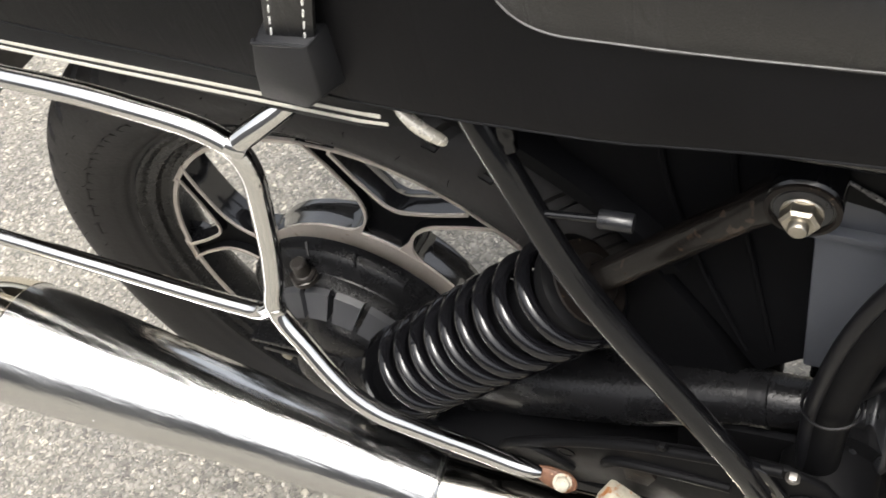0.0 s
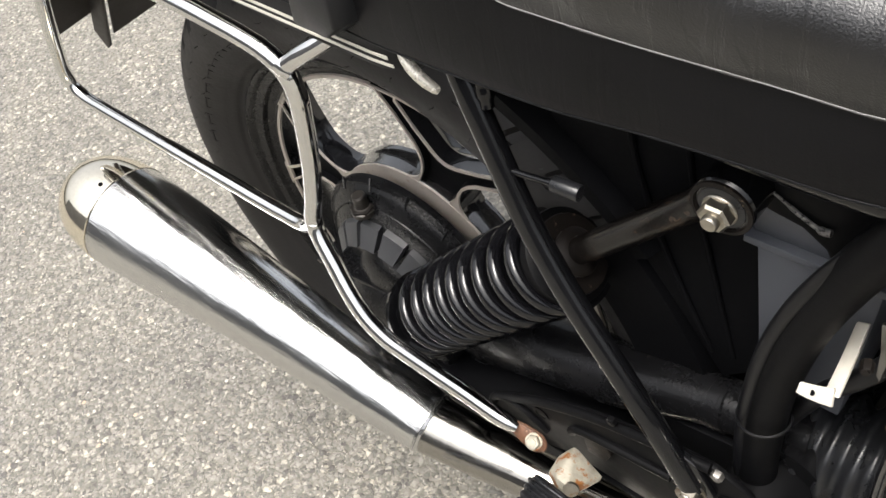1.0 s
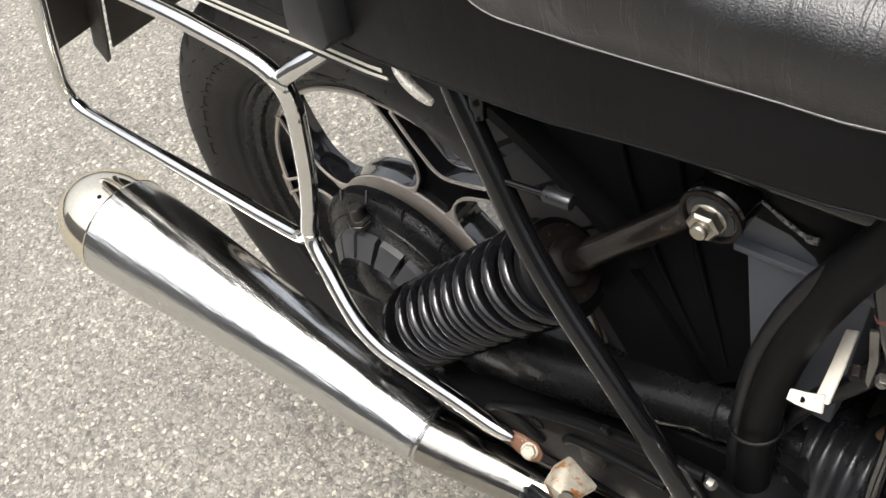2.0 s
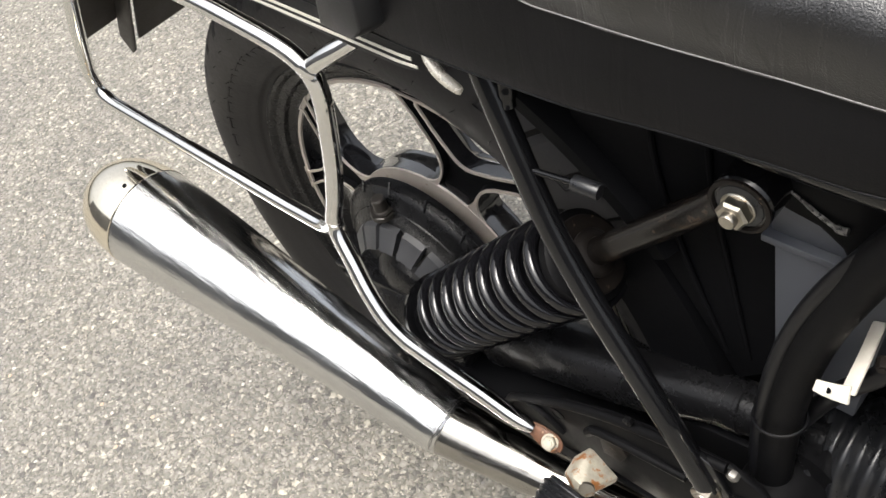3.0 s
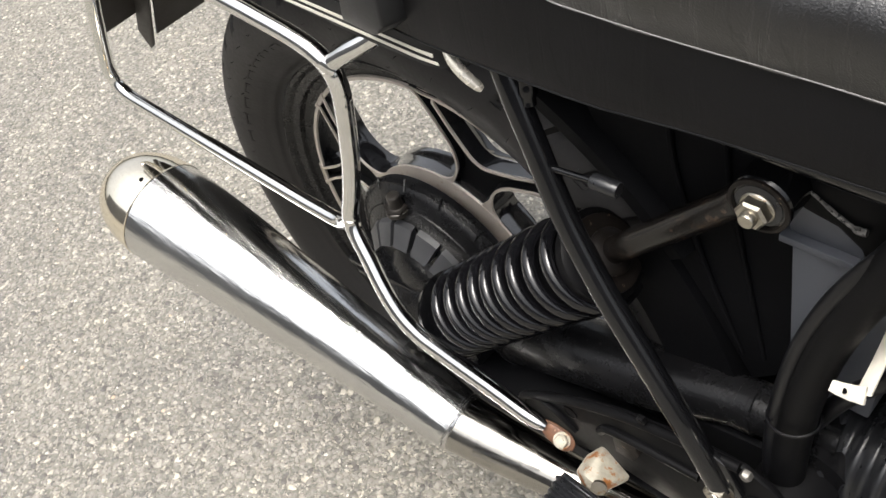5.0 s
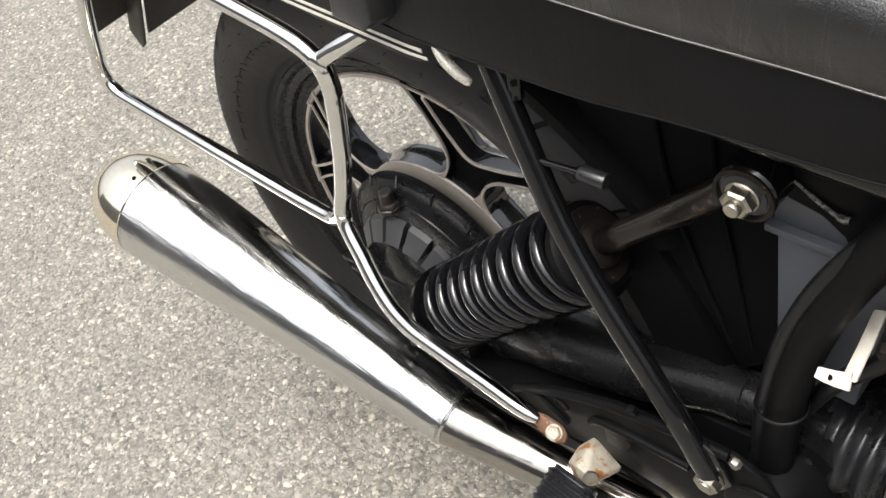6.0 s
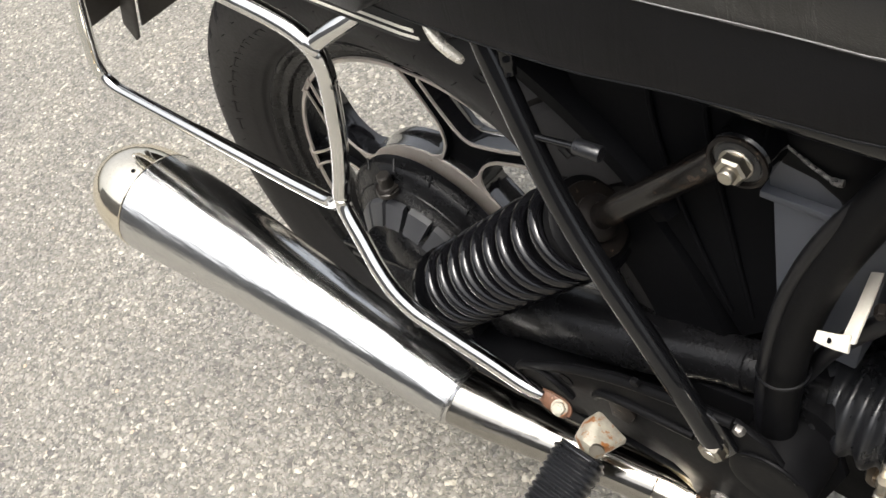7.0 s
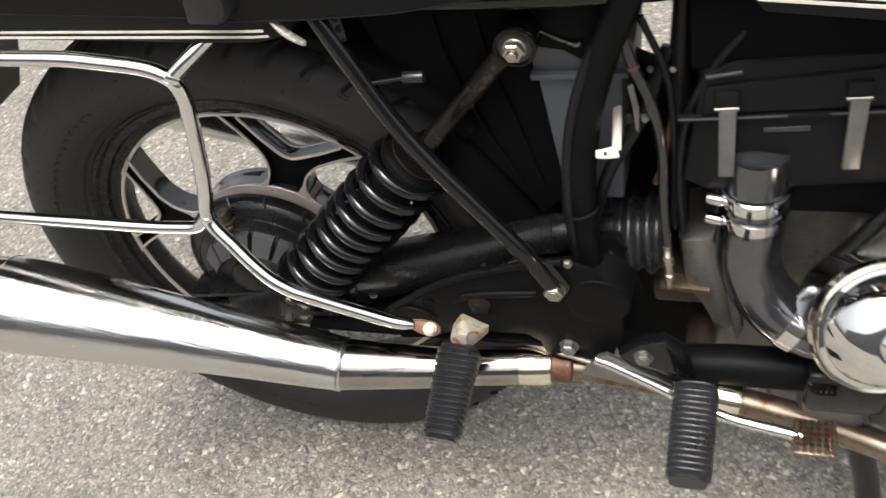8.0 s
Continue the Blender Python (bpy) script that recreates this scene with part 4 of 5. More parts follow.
part("crossover_pipe", tube([(0.49, -0.12, 0.272), (0.49, 0.12, 0.272)], 0.016, 20), BURNT, bike)

# -- chrome luggage rack --
R = 0.0074
top = smooth_line([(-0.345, -0.128, 0.7255), (-0.165, -0.1375, 0.7130), (-0.053, -0.1380, 0.7075), (-0.010, -0.1365, 0.7010), (0.0200, -0.1355, 0.6955), (0.0400, -0.1350, 0.6890), (0.0530, -0.1350, 0.6780), (0.0560, -0.1355, 0.6600), (0.0518, -0.1362, 0.6377), (0.0463, -0.1376, 0.6114), (0.0407, -0.1400, 0.5841), (0.0335, -0.1440, 0.5540), (0.0262, -0.1490, 0.5230), (0.0470, -0.1580, 0.4973), (0.0670, -0.1660, 0.4757), (0.0830, -0.1700, 0.4600), (0.1000, -0.1705, 0.4465), (0.1136, -0.1685, 0.4370), (0.1386, -0.1633, 0.4191), (0.1643, -0.1583, 0.4026), (0.1903, -0.1545, 0.3880), (0.2110, -0.1518, 0.3815)], 5)
rack = part("side_rack", tube(top, [R] * (len(top) - 5) + [0.0072, 0.0070, 0.0066, 0.0058, 0.0042], 20), CHROME, bike, "chrome tubular side rack")
low = rounded([(0.0255, -0.1480, 0.5250), (0.008, -0.1470, 0.5080), (-0.043, -0.1465, 0.5055), (-0.349, -0.1505, 0.5205), (-0.298, -0.1490, 0.6130), (-0.270, -0.1440, 0.6700), (-0.262, -0.138, 0.7150)], 0.055, 10)
part("lower_rail", tube(low, R * 0.95, 20), CHROME, rack)
part("inner_stay", tube(rounded([(0.0530, -0.1345, 0.6830), (0.0720, -0.1270, 0.6960), (0.1000, -0.1080, 0.7130)], 0.01), R * 0.95, 18), CHROME, rack)
tab_line = [(-0.0200, 0.0045), (-0.0120, 0.0068)] + [(0.0105 * math.sin(a), 0.0078 * math.cos(a)) for a in (math.pi * k / 12 for k in range(13))] + [(-0.0120, -0.0066), (-0.0200, -0.0040)]
tab_place = Matrix(((0.961, -0.227, 0.166, 0.2275), (0.0, 0.600, 0.800, -0.1520), (-0.276, -0.767, 0.577, 0.3765), (0, 0, 0, 1)))
tab = prism(tab_line, -0.0012, 0.0012, 0.0006, place=tab_place)
tube([tab_place @ Vector((u, -0.0006, v)) for u, v in tab_line[:10]], 0.0011, 10, tab)
part("flattened_end", tab, RUSTBAND, rack, "rust-brown flattened end")
bolt("plate_bolt", tab_place @ Vector((0.0, -0.0022, 0.0)), (0.227, -0.600, 0.767), 0.0105, 0.0050, plate, RUSTY, "rusty bolt", 0.0072)
part("weld", lathe([(0.0, -0.007), (0.0068, -0.006), (0.0078, 0.0), (0.0068, 0.006), (0.0, 0.007)], (0.0262, -0.1488, 0.5230), (0.25, 0, 1), 18), CHROME, rack)
part("weld", lathe([(0.0, -0.007), (0.0068, -0.006), (0.0076, 0.0), (0.0068, 0.006), (0.0, 0.007)], (0.0535, -0.1350, 0.6830), (0.6, 0.2, -0.6), 18), CHROME, rack)
part("rear_cross_rail", tube([(-0.330, -0.128, 0.724), (-0.330, 0.128, 0.724)], R, 16), CHROME, rack)


# -- seat --
def lookup(table, x):
    for (x0, z0), (x1, z1) in zip(table, table[1:]):
        if x <= x1:
            q = max(0.0, (x - x0) / (x1 - x0))
            return z0 + (z1 - z0) * q
    return table[-1][1]


SKIRT = [(-0.50, 0.795), (-0.10, 0.7495), (0.075, 0.7385), (0.150, 0.7310), (0.200, 0.7305), (0.275, 0.7325), (0.330, 0.7400), (0.375, 0.7435), (0.52, 0.752), (0.80, 0.775)]
PIPE_Z = [(0.199, 0.8725), (0.219, 0.8365), (0.231, 0.8075), (0.240, 0.7970), (0.252, 0.7920), (0.267, 0.7910), (0.321, 0.7910), (0.385, 0.7930), (0.469, 0.7940), (0.569, 0.8005), (0.809, 0.8205)]

PIPE_Z = [(p.x, p.y) for p in smooth_line([(x, z, 0) for x, z in PIPE_Z], 5)]


def loft(sections):
    bm = bmesh.new()
    rows = [[bm.verts.new(p) for p in s] for s in sections]
    n = len(rows[0])
    for a, b in zip(rows, rows[1:]):
        for k in range(n - 1):
            bm.faces.new((a[k], a[k + 1], b[k + 1], b[k]))
    bm.faces.new(rows[0])
    bm.faces.new(list(reversed(rows[-1])))
    return bm


sections = []
for k in range(67):
    x = -0.50 + 1.10 * k / 66
    z0 = lookup(SKIRT, x)
    zt = 0.8725 if x < 0.20 else lookup(PIPE_Z, x) + 0.0002
    half = []
    wide = 0.1315 - 0.020 * max(0.0, (x - 0.42)) / 0.18 - 0.10 * max(0.0, -0.25 - x) ** 2 * 8
    for f, y in ((-0.02, 0.100), (0.0, 0.4), (0.004, 0.0), (0.12, 0.001), (0.5, 0.0), (1.0, -0.0025)):
        if y == 0.100:
            half.append((-(wide - 0.028), z0 + 0.008))
        elif y == 0.4:
            half.append((-(wide - 0.0035), z0))
        else:
            half.append((-(wide + y), z0 + (zt - z0) * f + 0.002))
    if x < 0.20:
        half += [(-(wide - 0.012), zt + 0.014), (-(wide - 0.05), zt + 0.024)]
    else:
        half += [(-(wide - 0.010), zt + 0.001), (-(wide - 0.03), zt + 0.001)]
    sections.append([(x, y, z) for y, z in half] + [(x, -y, z) for y, z in reversed(half)])
seat = part("seat", loft(sections), SIDE_VINYL, bike, "black motorcycle seat with pale piping")
sections = []
for k in range(60):
    x = 0.201 + 0.399 * k / 59
    zp = min(lookup(PIPE_Z, x) + 0.0012, 0.8735)
    wide = 0.1309 - 0.020 * max(0.0, (x - 0.42)) / 0.18
    e = min(1, max(0.0, (x - 0.215) / 0.17))
    top_z = 0.881 - 0.038 * e * e * (3 - 2 * e) + 0.03 * max(0.0, x - 0.45)
    h = top_z - zp
    puff = 0.0012 * math.sin(x * 140) * math.sin(x * 37)
    half = [(-(wide - 0.0016), zp - 0.006)]
    for q, out in ((0.05, 0.0000), (0.14, 0.0014), (0.30, 0.0022), (0.50, 0.0008), (0.66, -0.0025), (0.79, -0.0080), (0.885, -0.0155), (0.945, -0.0260), (0.98, -0.0420), (1.0, -0.0720)):
        half.append((-(wide + out + puff * (1 - q)), zp + h * q))
    half.append((-0.015, top_z + 0.003))
    sections.append([(x, y, z) for y, z in half] + [(x, -y, z) for y, z in reversed(half)])
part("cushion", loft(sections), VINYL, seat, "creased black vinyl cushion", 60)
pl = []
for k in range(90):
    x = 0.201 + 0.39 * (k / 89) ** 1.25
    pl.append((x, -(0.1312 - 0.020 * max(0.0, (x - 0.42)) / 0.18), lookup(PIPE_Z, x) - 0.0012))
part("piping", tube(pl, 0.00034, 8), PIPING, seat, "thin pale piping")
lip = [(x, -0.1312 + 0.020 * max(0.0, (x - 0.42)) / 0.18, lookup(SKIRT, x) + 0.0012) for x in (-0.5 + 0.02 * k for k in range(55))]
part("skirt_lip", tube(lip, 0.0007, 8), PLASTIC, seat)
# strap and its keeper
lean = 0.30
st = bmesh.new()
rows = []
for z, y in ((0.770, -0.1400), (0.785, -0.1405), (0.815, -0.1400), (0.850, -0.1370), (0.872, -0.1280), (0.884, -0.1050)):
    x0 = 0.1165 + (z - 0.776) * lean
    rows.append([st.verts.new((x0 + dx, y + dy, z)) for dx, dy in ((0, 0.0025), (0, 0), (0.002, -0.0008), (0.0245, -0.0008), (0.0265, 0), (0.0265, 0.0025))])
for a, b in zip(rows, rows[1:]):
    for k in range(6):
        st.faces.new((a[k], a[(k + 1) % 6], b[(k + 1) % 6], b[k]))
st.faces.new(rows[0])
st.faces.new(rows[-1])
strap = part("strap", st, VINYL, seat, "stitched black strap")
for off in (0.0040, 0.0222):
    for k in range(11):
        z = 0.779 + k * 0.0066
        x0 = 0.1165 + (z - 0.776) * lean + off
        y = -0.1408 - 0.0004 + max(0, z - 0.815) * 0.086
        part("stitch", tube([(x0, y, z), (x0 + 0.0044 * lean, y + 0.0001, z + 0.0040)], 0.00055, 6), THREAD, seat)
kp = bmesh.new()
front = [(0.1130, 0.7770), (0.1440, 0.7795), (0.1410, 0.7490), (0.1310, 0.7400), (0.1040, 0.7425), (0.1075, 0.7600)]
back = [(0.1110, 0.7790), (0.1470, 0.7820), (0.1470, 0.7470), (0.1340, 0.7370), (0.1010, 0.7390), (0.1050, 0.7600)]
fv, bv = [kp.verts.new((x, -0.1475, z)) for x, z in front], [kp.verts.new((x, -0.1305, z)) for x, z in back]
kp.faces.new(fv)
kp.faces.new(list(reversed(bv)))
for k in range(6):
    kp.faces.new((fv[k], bv[k], bv[(k + 1) % 6], fv[(k + 1) % 6]))
bmesh.ops.recalc_face_normals(kp, faces=kp.faces)
bmesh.ops.bevel(kp, geom=kp.edges[:], offset=0.0017, segments=2, affect="EDGES", profile=0.5)
part("strap_keeper", kp, DARKCLIP, seat, "black moulded strap keeper")

part("keeper_lip", tube(rounded([(0.1124, -0.1440, 0.7772), (0.1132, -0.1467, 0.7772), (0.1430, -0.1467, 0.7797), (0.1448, -0.1425, 0.7805)], 0.002), 0.0010, 8), DARKCLIP, seat)

# -- tail cowl with pinstripes --
COWL = [(-0.50, 0.7620), (-0.11, 0.7205), (0.036, 0.7125), (0.100, 0.7085), (0.150, 0.7075), (0.172, 0.7110), (0.182, 0.7190)]
sections = []
for k in range(58):
    x = -0.50 + 0.682 * k / 57
    zb, zt = lookup(COWL, x), lookup(SKIRT, x) + 0.012
    w = 0.1290 - 0.10 * max(0.0, -0.25 - x) ** 2 * 8 - (0.010 * max(0.0, x - 0.155) / 0.027)
    half = [(-0.040, zb + 0.010), (-(w - 0.026), zb + 0.004), (-(w - 0.008), zb), (-(w - 0.0015), zb + 0.0030), (-w, zb + 0.0075), (-w, zt)]
    sections.append([(x, y, z) for y, z in half] + [(x, -y, z) for y, z in reversed(half)])
cowl = part("tail_cowl", loft(sections), PLASTIC, bike, "black tail cowl with cream pinstripes")
for dz, x1 in ((0.0055, 0.1560), (0.0, 0.1585)):
    bm = bmesh.new()
    rows = []
    for k in range(40):
        x = -0.48 + (x1 + 0.48) * k / 39
        z = 0.7255 - 0.0365 * (x + 0.10) + dz
        w = 0.1290 - 0.10 * max(0.0, -0.25 - x) ** 2 * 8 - (0.010 * max(0.0, x - 0.155) / 0.027)
        h = 0.00115
        rows.append([bm.verts.new((x, -w + 0.0004 - o, zz)) for zz, o in ((z - h, 0), (z - h, 0.0008), (z + h, 0.0008), (z + h, 0))])
    for a, b in zip(rows, rows[1:]):
        for i in range(3):
            bm.faces.new((a[i], a[i + 1], b[i + 1], b[i]))
    bm.faces.new(rows[0])
    bm.faces.new(list(reversed(rows[-1])))
    part("pinstripe", bm, STRIPE, cowl, "cream pinstripe")
part("cowl_tab", tube(smooth_line([(0.1635, -0.1235, 0.7300), (0.1680, -0.1262, 0.7255), (0.1740, -0.1272, 0.7190), (0.1800, -0.1262, 0.7125), (0.1850, -0.1242, 0.7070), (0.1868, -0.1232, 0.7048)]), [0.0008 + 0.0029 * math.sin(math.pi * min(1.0, 0.10 + 0.85 * k / 30)) ** 0.5 for k in range(31)], 20, flat=0.55), TAB, cowl, "worn bright metal tab")

# -- mudguard --
guard = bmesh.new()
rows = []
for k in range(37):
    a = radians(84 + 46 * k / 36)
    rows.append([guard.verts.new((AXLE.x + (0.392 + dr) * math.cos(a), y, AXLE.z + (0.392 + dr) * math.sin(a))) for y, dr in ((-0.078, -0.012), (-0.080, -0.006), (-0.070, 0.0), (0.070, 0.0), (0.080, -0.006), (0.078, -0.012), (0.075, -0.012), (0.076, -0.010), (0.067, -0.004), (-0.067, -0.004), (-0.076, -0.010), (-0.075, -0.012))])
for a, b in zip(rows, rows[1:]):
    for k in range(12):
        guard.faces.new((a[k], a[(k + 1) % 12], b[(k + 1) % 12], b[k]))
guard.faces.new(rows[0])
guard.faces.new(list(reversed(rows[-1])))
mudguard = part("rear_mudguard", guard, MUD, bike, "weathered black plastic rear mudguard")


fender = bmesh.new()
rows = []
for k in range(33):
    a = radians(38 + 46 * k / 32)
    rows.append([fender.verts.new((AXLE.x + (0.385 + dr) * math.cos(a), y, AXLE.z + (0.385 + dr) * math.sin(a))) for y, dr in ((-0.082, -0.018), (-0.083, -0.006), (-0.074, 0.0), (0.060, 0.0), (0.069, -0.006), (0.068, -0.018), (0.065, -0.018), (0.066, -0.008), (0.058, -0.004), (-0.072, -0.004), (-0.080, -0.008), (-0.079, -0.018))])
for a, b in zip(rows, rows[1:]):
    for k in range(12):
        fender.faces.new((a[k], a[(k + 1) % 12], b[(k + 1) % 12], b[k]))
fender.faces.new(rows[0])
fender.faces.new(list(reversed(rows[-1])))
part("front_fender", fender, SHADOWED, mudguard)


def tail_panel(name, y0, y1, zlow0, zlow1, ztop, x, lean, label):
    bm = bmesh.new()
    for_x = lambda z: x + (z - 0.53) * lean
    pts = [(y0, zlow0), (y1, zlow1), (y1, ztop), (y0, ztop)]
    a = [bm.verts.new((for_x(z), y, z)) for y, z in pts]
    b = [bm.verts.new((for_x(z) - 0.003, y, z)) for y, z in pts]
    bm.faces.new(a)
    bm.faces.new(list(reversed(b)))
    for k in range(4):
        bm.faces.new((a[k], b[k], b[(k + 1) % 4], a[(k + 1) % 4]))
    return part(name, bm, MUD, mudguard, label)


tail_panel("tail_panel", -0.0705, 0.084, 0.527, 0.524, 0.690, -0.369, 0.62, "brown-black flat tail panel")
tail_panel("tail_wing", -0.124, -0.0735, 0.5615, 0.562, 0.690, -0.389, 0.62, "brown-black side wing")
part("tail_fin", prism([(-0.386, 0.535), (-0.376, 0.514), (-0.366, 0.521), (-0.258, 0.690), (-0.285, 0.690)], -0.0835, -0.0805, 0.0006), MUD, mudguard, "thin vertical fin")

# -- inner mudguard and battery box in front of the wheel --
inner = bmesh.new()
rows = []
# the near flank is drawn deep to cover the lit tyre with shade black
for k in range(25):
    a = radians(-14 + 54 * k / 24)
    rows.append([inner.verts.new((AXLE.x + (0.356 + dr) * math.cos(a), y, AXLE.z + (0.356 + dr) * math.sin(a))) for y, dr in ((-0.0735, -0.060), (-0.0745, 0.0), (-0.025, 0.003), (-0.021, 0.007), (0.074, 0.003), (0.072, -0.022), (0.069, -0.022), (0.069, -0.002), (-0.0700, -0.002), (-0.0700, -0.060))])
for a, b in zip(rows, rows[1:]):
    for k in range(10):
        inner.faces.new((a[k], a[(k + 1) % 10], b[(k + 1) % 10], b[k]))
inner.faces.new(rows[0])
inner.faces.new(list(reversed(rows[-1])))
tray = part("inner_mudguard", inner, SHADOWED, bike, "dull black inner mudguard, shade put into its colour")
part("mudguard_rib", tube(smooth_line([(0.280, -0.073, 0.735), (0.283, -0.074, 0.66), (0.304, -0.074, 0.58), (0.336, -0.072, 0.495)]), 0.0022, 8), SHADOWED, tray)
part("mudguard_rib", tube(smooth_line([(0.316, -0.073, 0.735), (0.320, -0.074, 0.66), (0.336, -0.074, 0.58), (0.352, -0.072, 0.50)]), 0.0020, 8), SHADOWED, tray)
# dark sheet: the shade behind the shock is put into its colour
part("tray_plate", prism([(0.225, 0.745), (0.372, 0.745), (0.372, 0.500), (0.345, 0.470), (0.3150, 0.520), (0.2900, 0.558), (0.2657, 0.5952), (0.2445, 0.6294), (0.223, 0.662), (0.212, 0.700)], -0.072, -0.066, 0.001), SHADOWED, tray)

bat = bmesh.new()
for x0, x1, z0, z1, y0, g in ((0.3600, 0.4350, 0.640, 0.668, -0.0820, 0.0), (0.3620, 0.4330, 0.495, 0.640, -0.0780, 0.009)):
    lo = [(x0 + g, y0 + 0.004, z0), (x1 - g, y0 + 0.004, z0), (x1 - g, 0.07, z0), (x0 + g, 0.07, z0)]
    hi = [(x0, y0, z1), (x1, y0, z1), (x1, 0.07, z1), (x0, 0.07, z1)]
    a, b = [bat.verts.new(p) for p in lo], [bat.verts.new(p) for p in hi]
    bat.faces.new(list(reversed(a)))
    bat.faces.new(b)
    for k in range(4):
        bat.faces.new((a[k], a[(k + 1) % 4], b[(k + 1) % 4], b[k]))
bmesh.ops.recalc_face_normals(bat, faces=bat.faces)
bmesh.ops.bevel(bat, geom=bat.edges[:], offset=0.0016, segments=2, affect="EDGES", profile=0.5)
part("battery_box", bat, GREYBOX, bike, "grey plastic battery box")
part("box_rim", box(0.3575, 0.4375, -0.0845, 0.07, 0.636, 0.6415, 0.001), GREYBOX, bike)

# -- brake lever arm, cables, gaiter --
hk = bmesh.new()
face = Vector((-0.35, -0.75, 0.55)).normalized()
for line_pts, w0, w1 in (([(0.4262, -0.0790, 0.6045), (0.4264, -0.0800, 0.6040), (0.4285, -0.1000, 0.5975), (0.4300, -0.1205, 0.5905)], 0.0034, 0.0044), ([(0.4315, -0.1215, 0.5915), (0.4250, -0.1228, 0.5905), (0.4185, -0.1240, 0.5905), (0.4140, -0.1245, 0.5908)], 0.0052, 0.0034)):
    rows = []
    n = len(line_pts)
    for k, p in enumerate(line_pts):
        p = Vector(p)
        d = (Vector(line_pts[min(n - 1, k + 1)]) - Vector(line_pts[max(0, k - 1)])).normalized()
        s = d.cross(face).normalized()
        w = w0 + (w1 - w0) * k / (n - 1)
        rows.append([hk.verts.new(p + s * a * w + face * b * 0.0011) for a, b in ((-1, -1), (1, -1), (1, 1), (-1, 1))])
    for a, b in zip(rows, rows[1:]):
        for k in range(4):
            hk.faces.new((a[k], a[(k + 1) % 4], b[(k + 1) % 4], b[k]))
    hk.faces.new(rows[0])
    hk.faces.new(list(reversed(rows[-1])))
bmesh.ops.recalc_face_normals(hk, faces=hk.faces)
bmesh.ops.bevel(hk, geom=hk.edges[:], offset=0.0005, segments=2, affect="EDGES", profile=0.5)
lever = part("white_lever", hk, WHITE, bike, "bent white-painted metal hook")
part("hook_hole", lathe([(0, 0), (0.0017, 0), (0.0017, 0.0003), (0, 0.0003)], Vector((0.4216, -0.1236, 0.5906)) + face * 0.0010, face, 14), SHADOWED, lever)
bolt("hook_bolt", (0.4400, -0.110, 0.618), (0.3, -1, 0.1), 0.006, 0.007, lever, TARNISH)
bolt("hook_bolt", (0.4520, -0.106, 0.615), (0.3, -1, 0.1), 0.0055, 0.006, lever, CLIP)
cable = part("control_cable", tube(smooth_line([(0.440, -0.106, 0.690), (0.447, -0.108, 0.662), (0.459, -0.110, 0.628), (0.465, -0.110, 0.585), (0.464, -0.108, 0.52), (0.466, -0.112, 0.47)]), 0.0044, 14), GLOSS, bike, "glossy black control cable")
part("cable_collar", lathe([(0.0, 0), (0.0047, 0), (0.0047, 0.0022), (0, 0.0022)], (0.4465, -0.1080, 0.6630), (-0.25, 0, 1), 16), material("dull_red_plastic", (0.10, 0.03, 0.025), 0.5), cable)
part("cable_ferrule", lathe([(0.0, 0), (0.0042, 0), (0.0042, 0.012), (0.003, 0.014), (0, 0.014)], (0.4655, -0.1130, 0.4740), (0.02, -0.05, -1), 16), ZINC, cable, "plated cable adjuster")
part("cable_adjuster", lathe([(0.0, 0.0), (0.0050, 0.0), (0.0050, 0.006), (0.0034, 0.007), (0.0034, 0.018), (0.0046, 0.019), (0.0046, 0.024), (0.0024, 0.025), (0.0024, 0.036), (0, 0.036)], (0.4670, -0.1180, 0.4620), (0.01, -0.05, -1), 16), ZINC, cable)
part("thin_cable", tube(smooth_line([(0.545, -0.088, 0.705), (0.524, -0.092, 0.680), (0.498, -0.094, 0.640), (0.482, -0.094, 0.595), (0.476, -0.094, 0.535), (0.478, -0.09, 0.47)]), 0.0036, 12), CABLE, bike)
part("thin_cable", tube(smooth_line([(0.452, -0.095, 0.700), (0.470, -0.092, 0.640), (0.473, -0.09, 0.56), (0.470, -0.085, 0.47)]), 0.0030, 12), CABLE, bike)
part("wire_loom", tube(smooth_line([(0.395, -0.085, 0.475), (0.418, -0.098, 0.55), (0.446, -0.095, 0.60), (0.470, -0.075, 0.66)]), 0.0060, 12), CABLE, bike)
part("brown_hose", tube(smooth_line([(0.474, -0.075, 0.655), (0.472, -0.078, 0.60), (0.462, -0.080, 0.545), (0.455, -0.08, 0.52)]), 0.0032, 12), material("aged_brown_hose", (0.06, 0.030, 0.010), 0.5, var=0.3), bike)
# added sheet in the shade black, filling see-through gaps behind the cables
part("shade_backing", prism([(0.385, 0.165), (0.53, 0.165), (0.53, 0.640), (0.490, 0.640), (0.480, 0.605), (0.466, 0.572), (0.452, 0.585), (0.425, 0.600), (0.390, 0.480)], 0.0, 0.02, 0.001), SHADOWED, bike, "dark sheet added to fill shaded gaps in the frame")
part("thick_cable", tube(smooth_line([(0.486, -0.070, 0.740), (0.4815, -0.072, 0.690), (0.4775, -0.074, 0.640), (0.476, -0.074, 0.56), (0.474, -0.074, 0.47)]), 0.0085, 16), CABLE, bike)
bolt("panel_bolt", (0.4562, -0.0860, 0.6468), (0.1, -1, 0.3), 0.0045, 0.004, bike, CLIP)
bolt("panel_bolt", (0.4735, -0.0860, 0.6468), (0.1, -1, 0.3), 0.0050, 0.004, bike, ZINC)
part("cable_clip", box(0.4795, 0.4845, -0.0865, -0.0835, 0.5600, 0.5650, 0.0008), WHITE, bike)
part("cable_clip", box(0.4785, 0.4825, -0.0865, -0.0835, 0.5330, 0.5440, 0.0008), ZINC, bike)
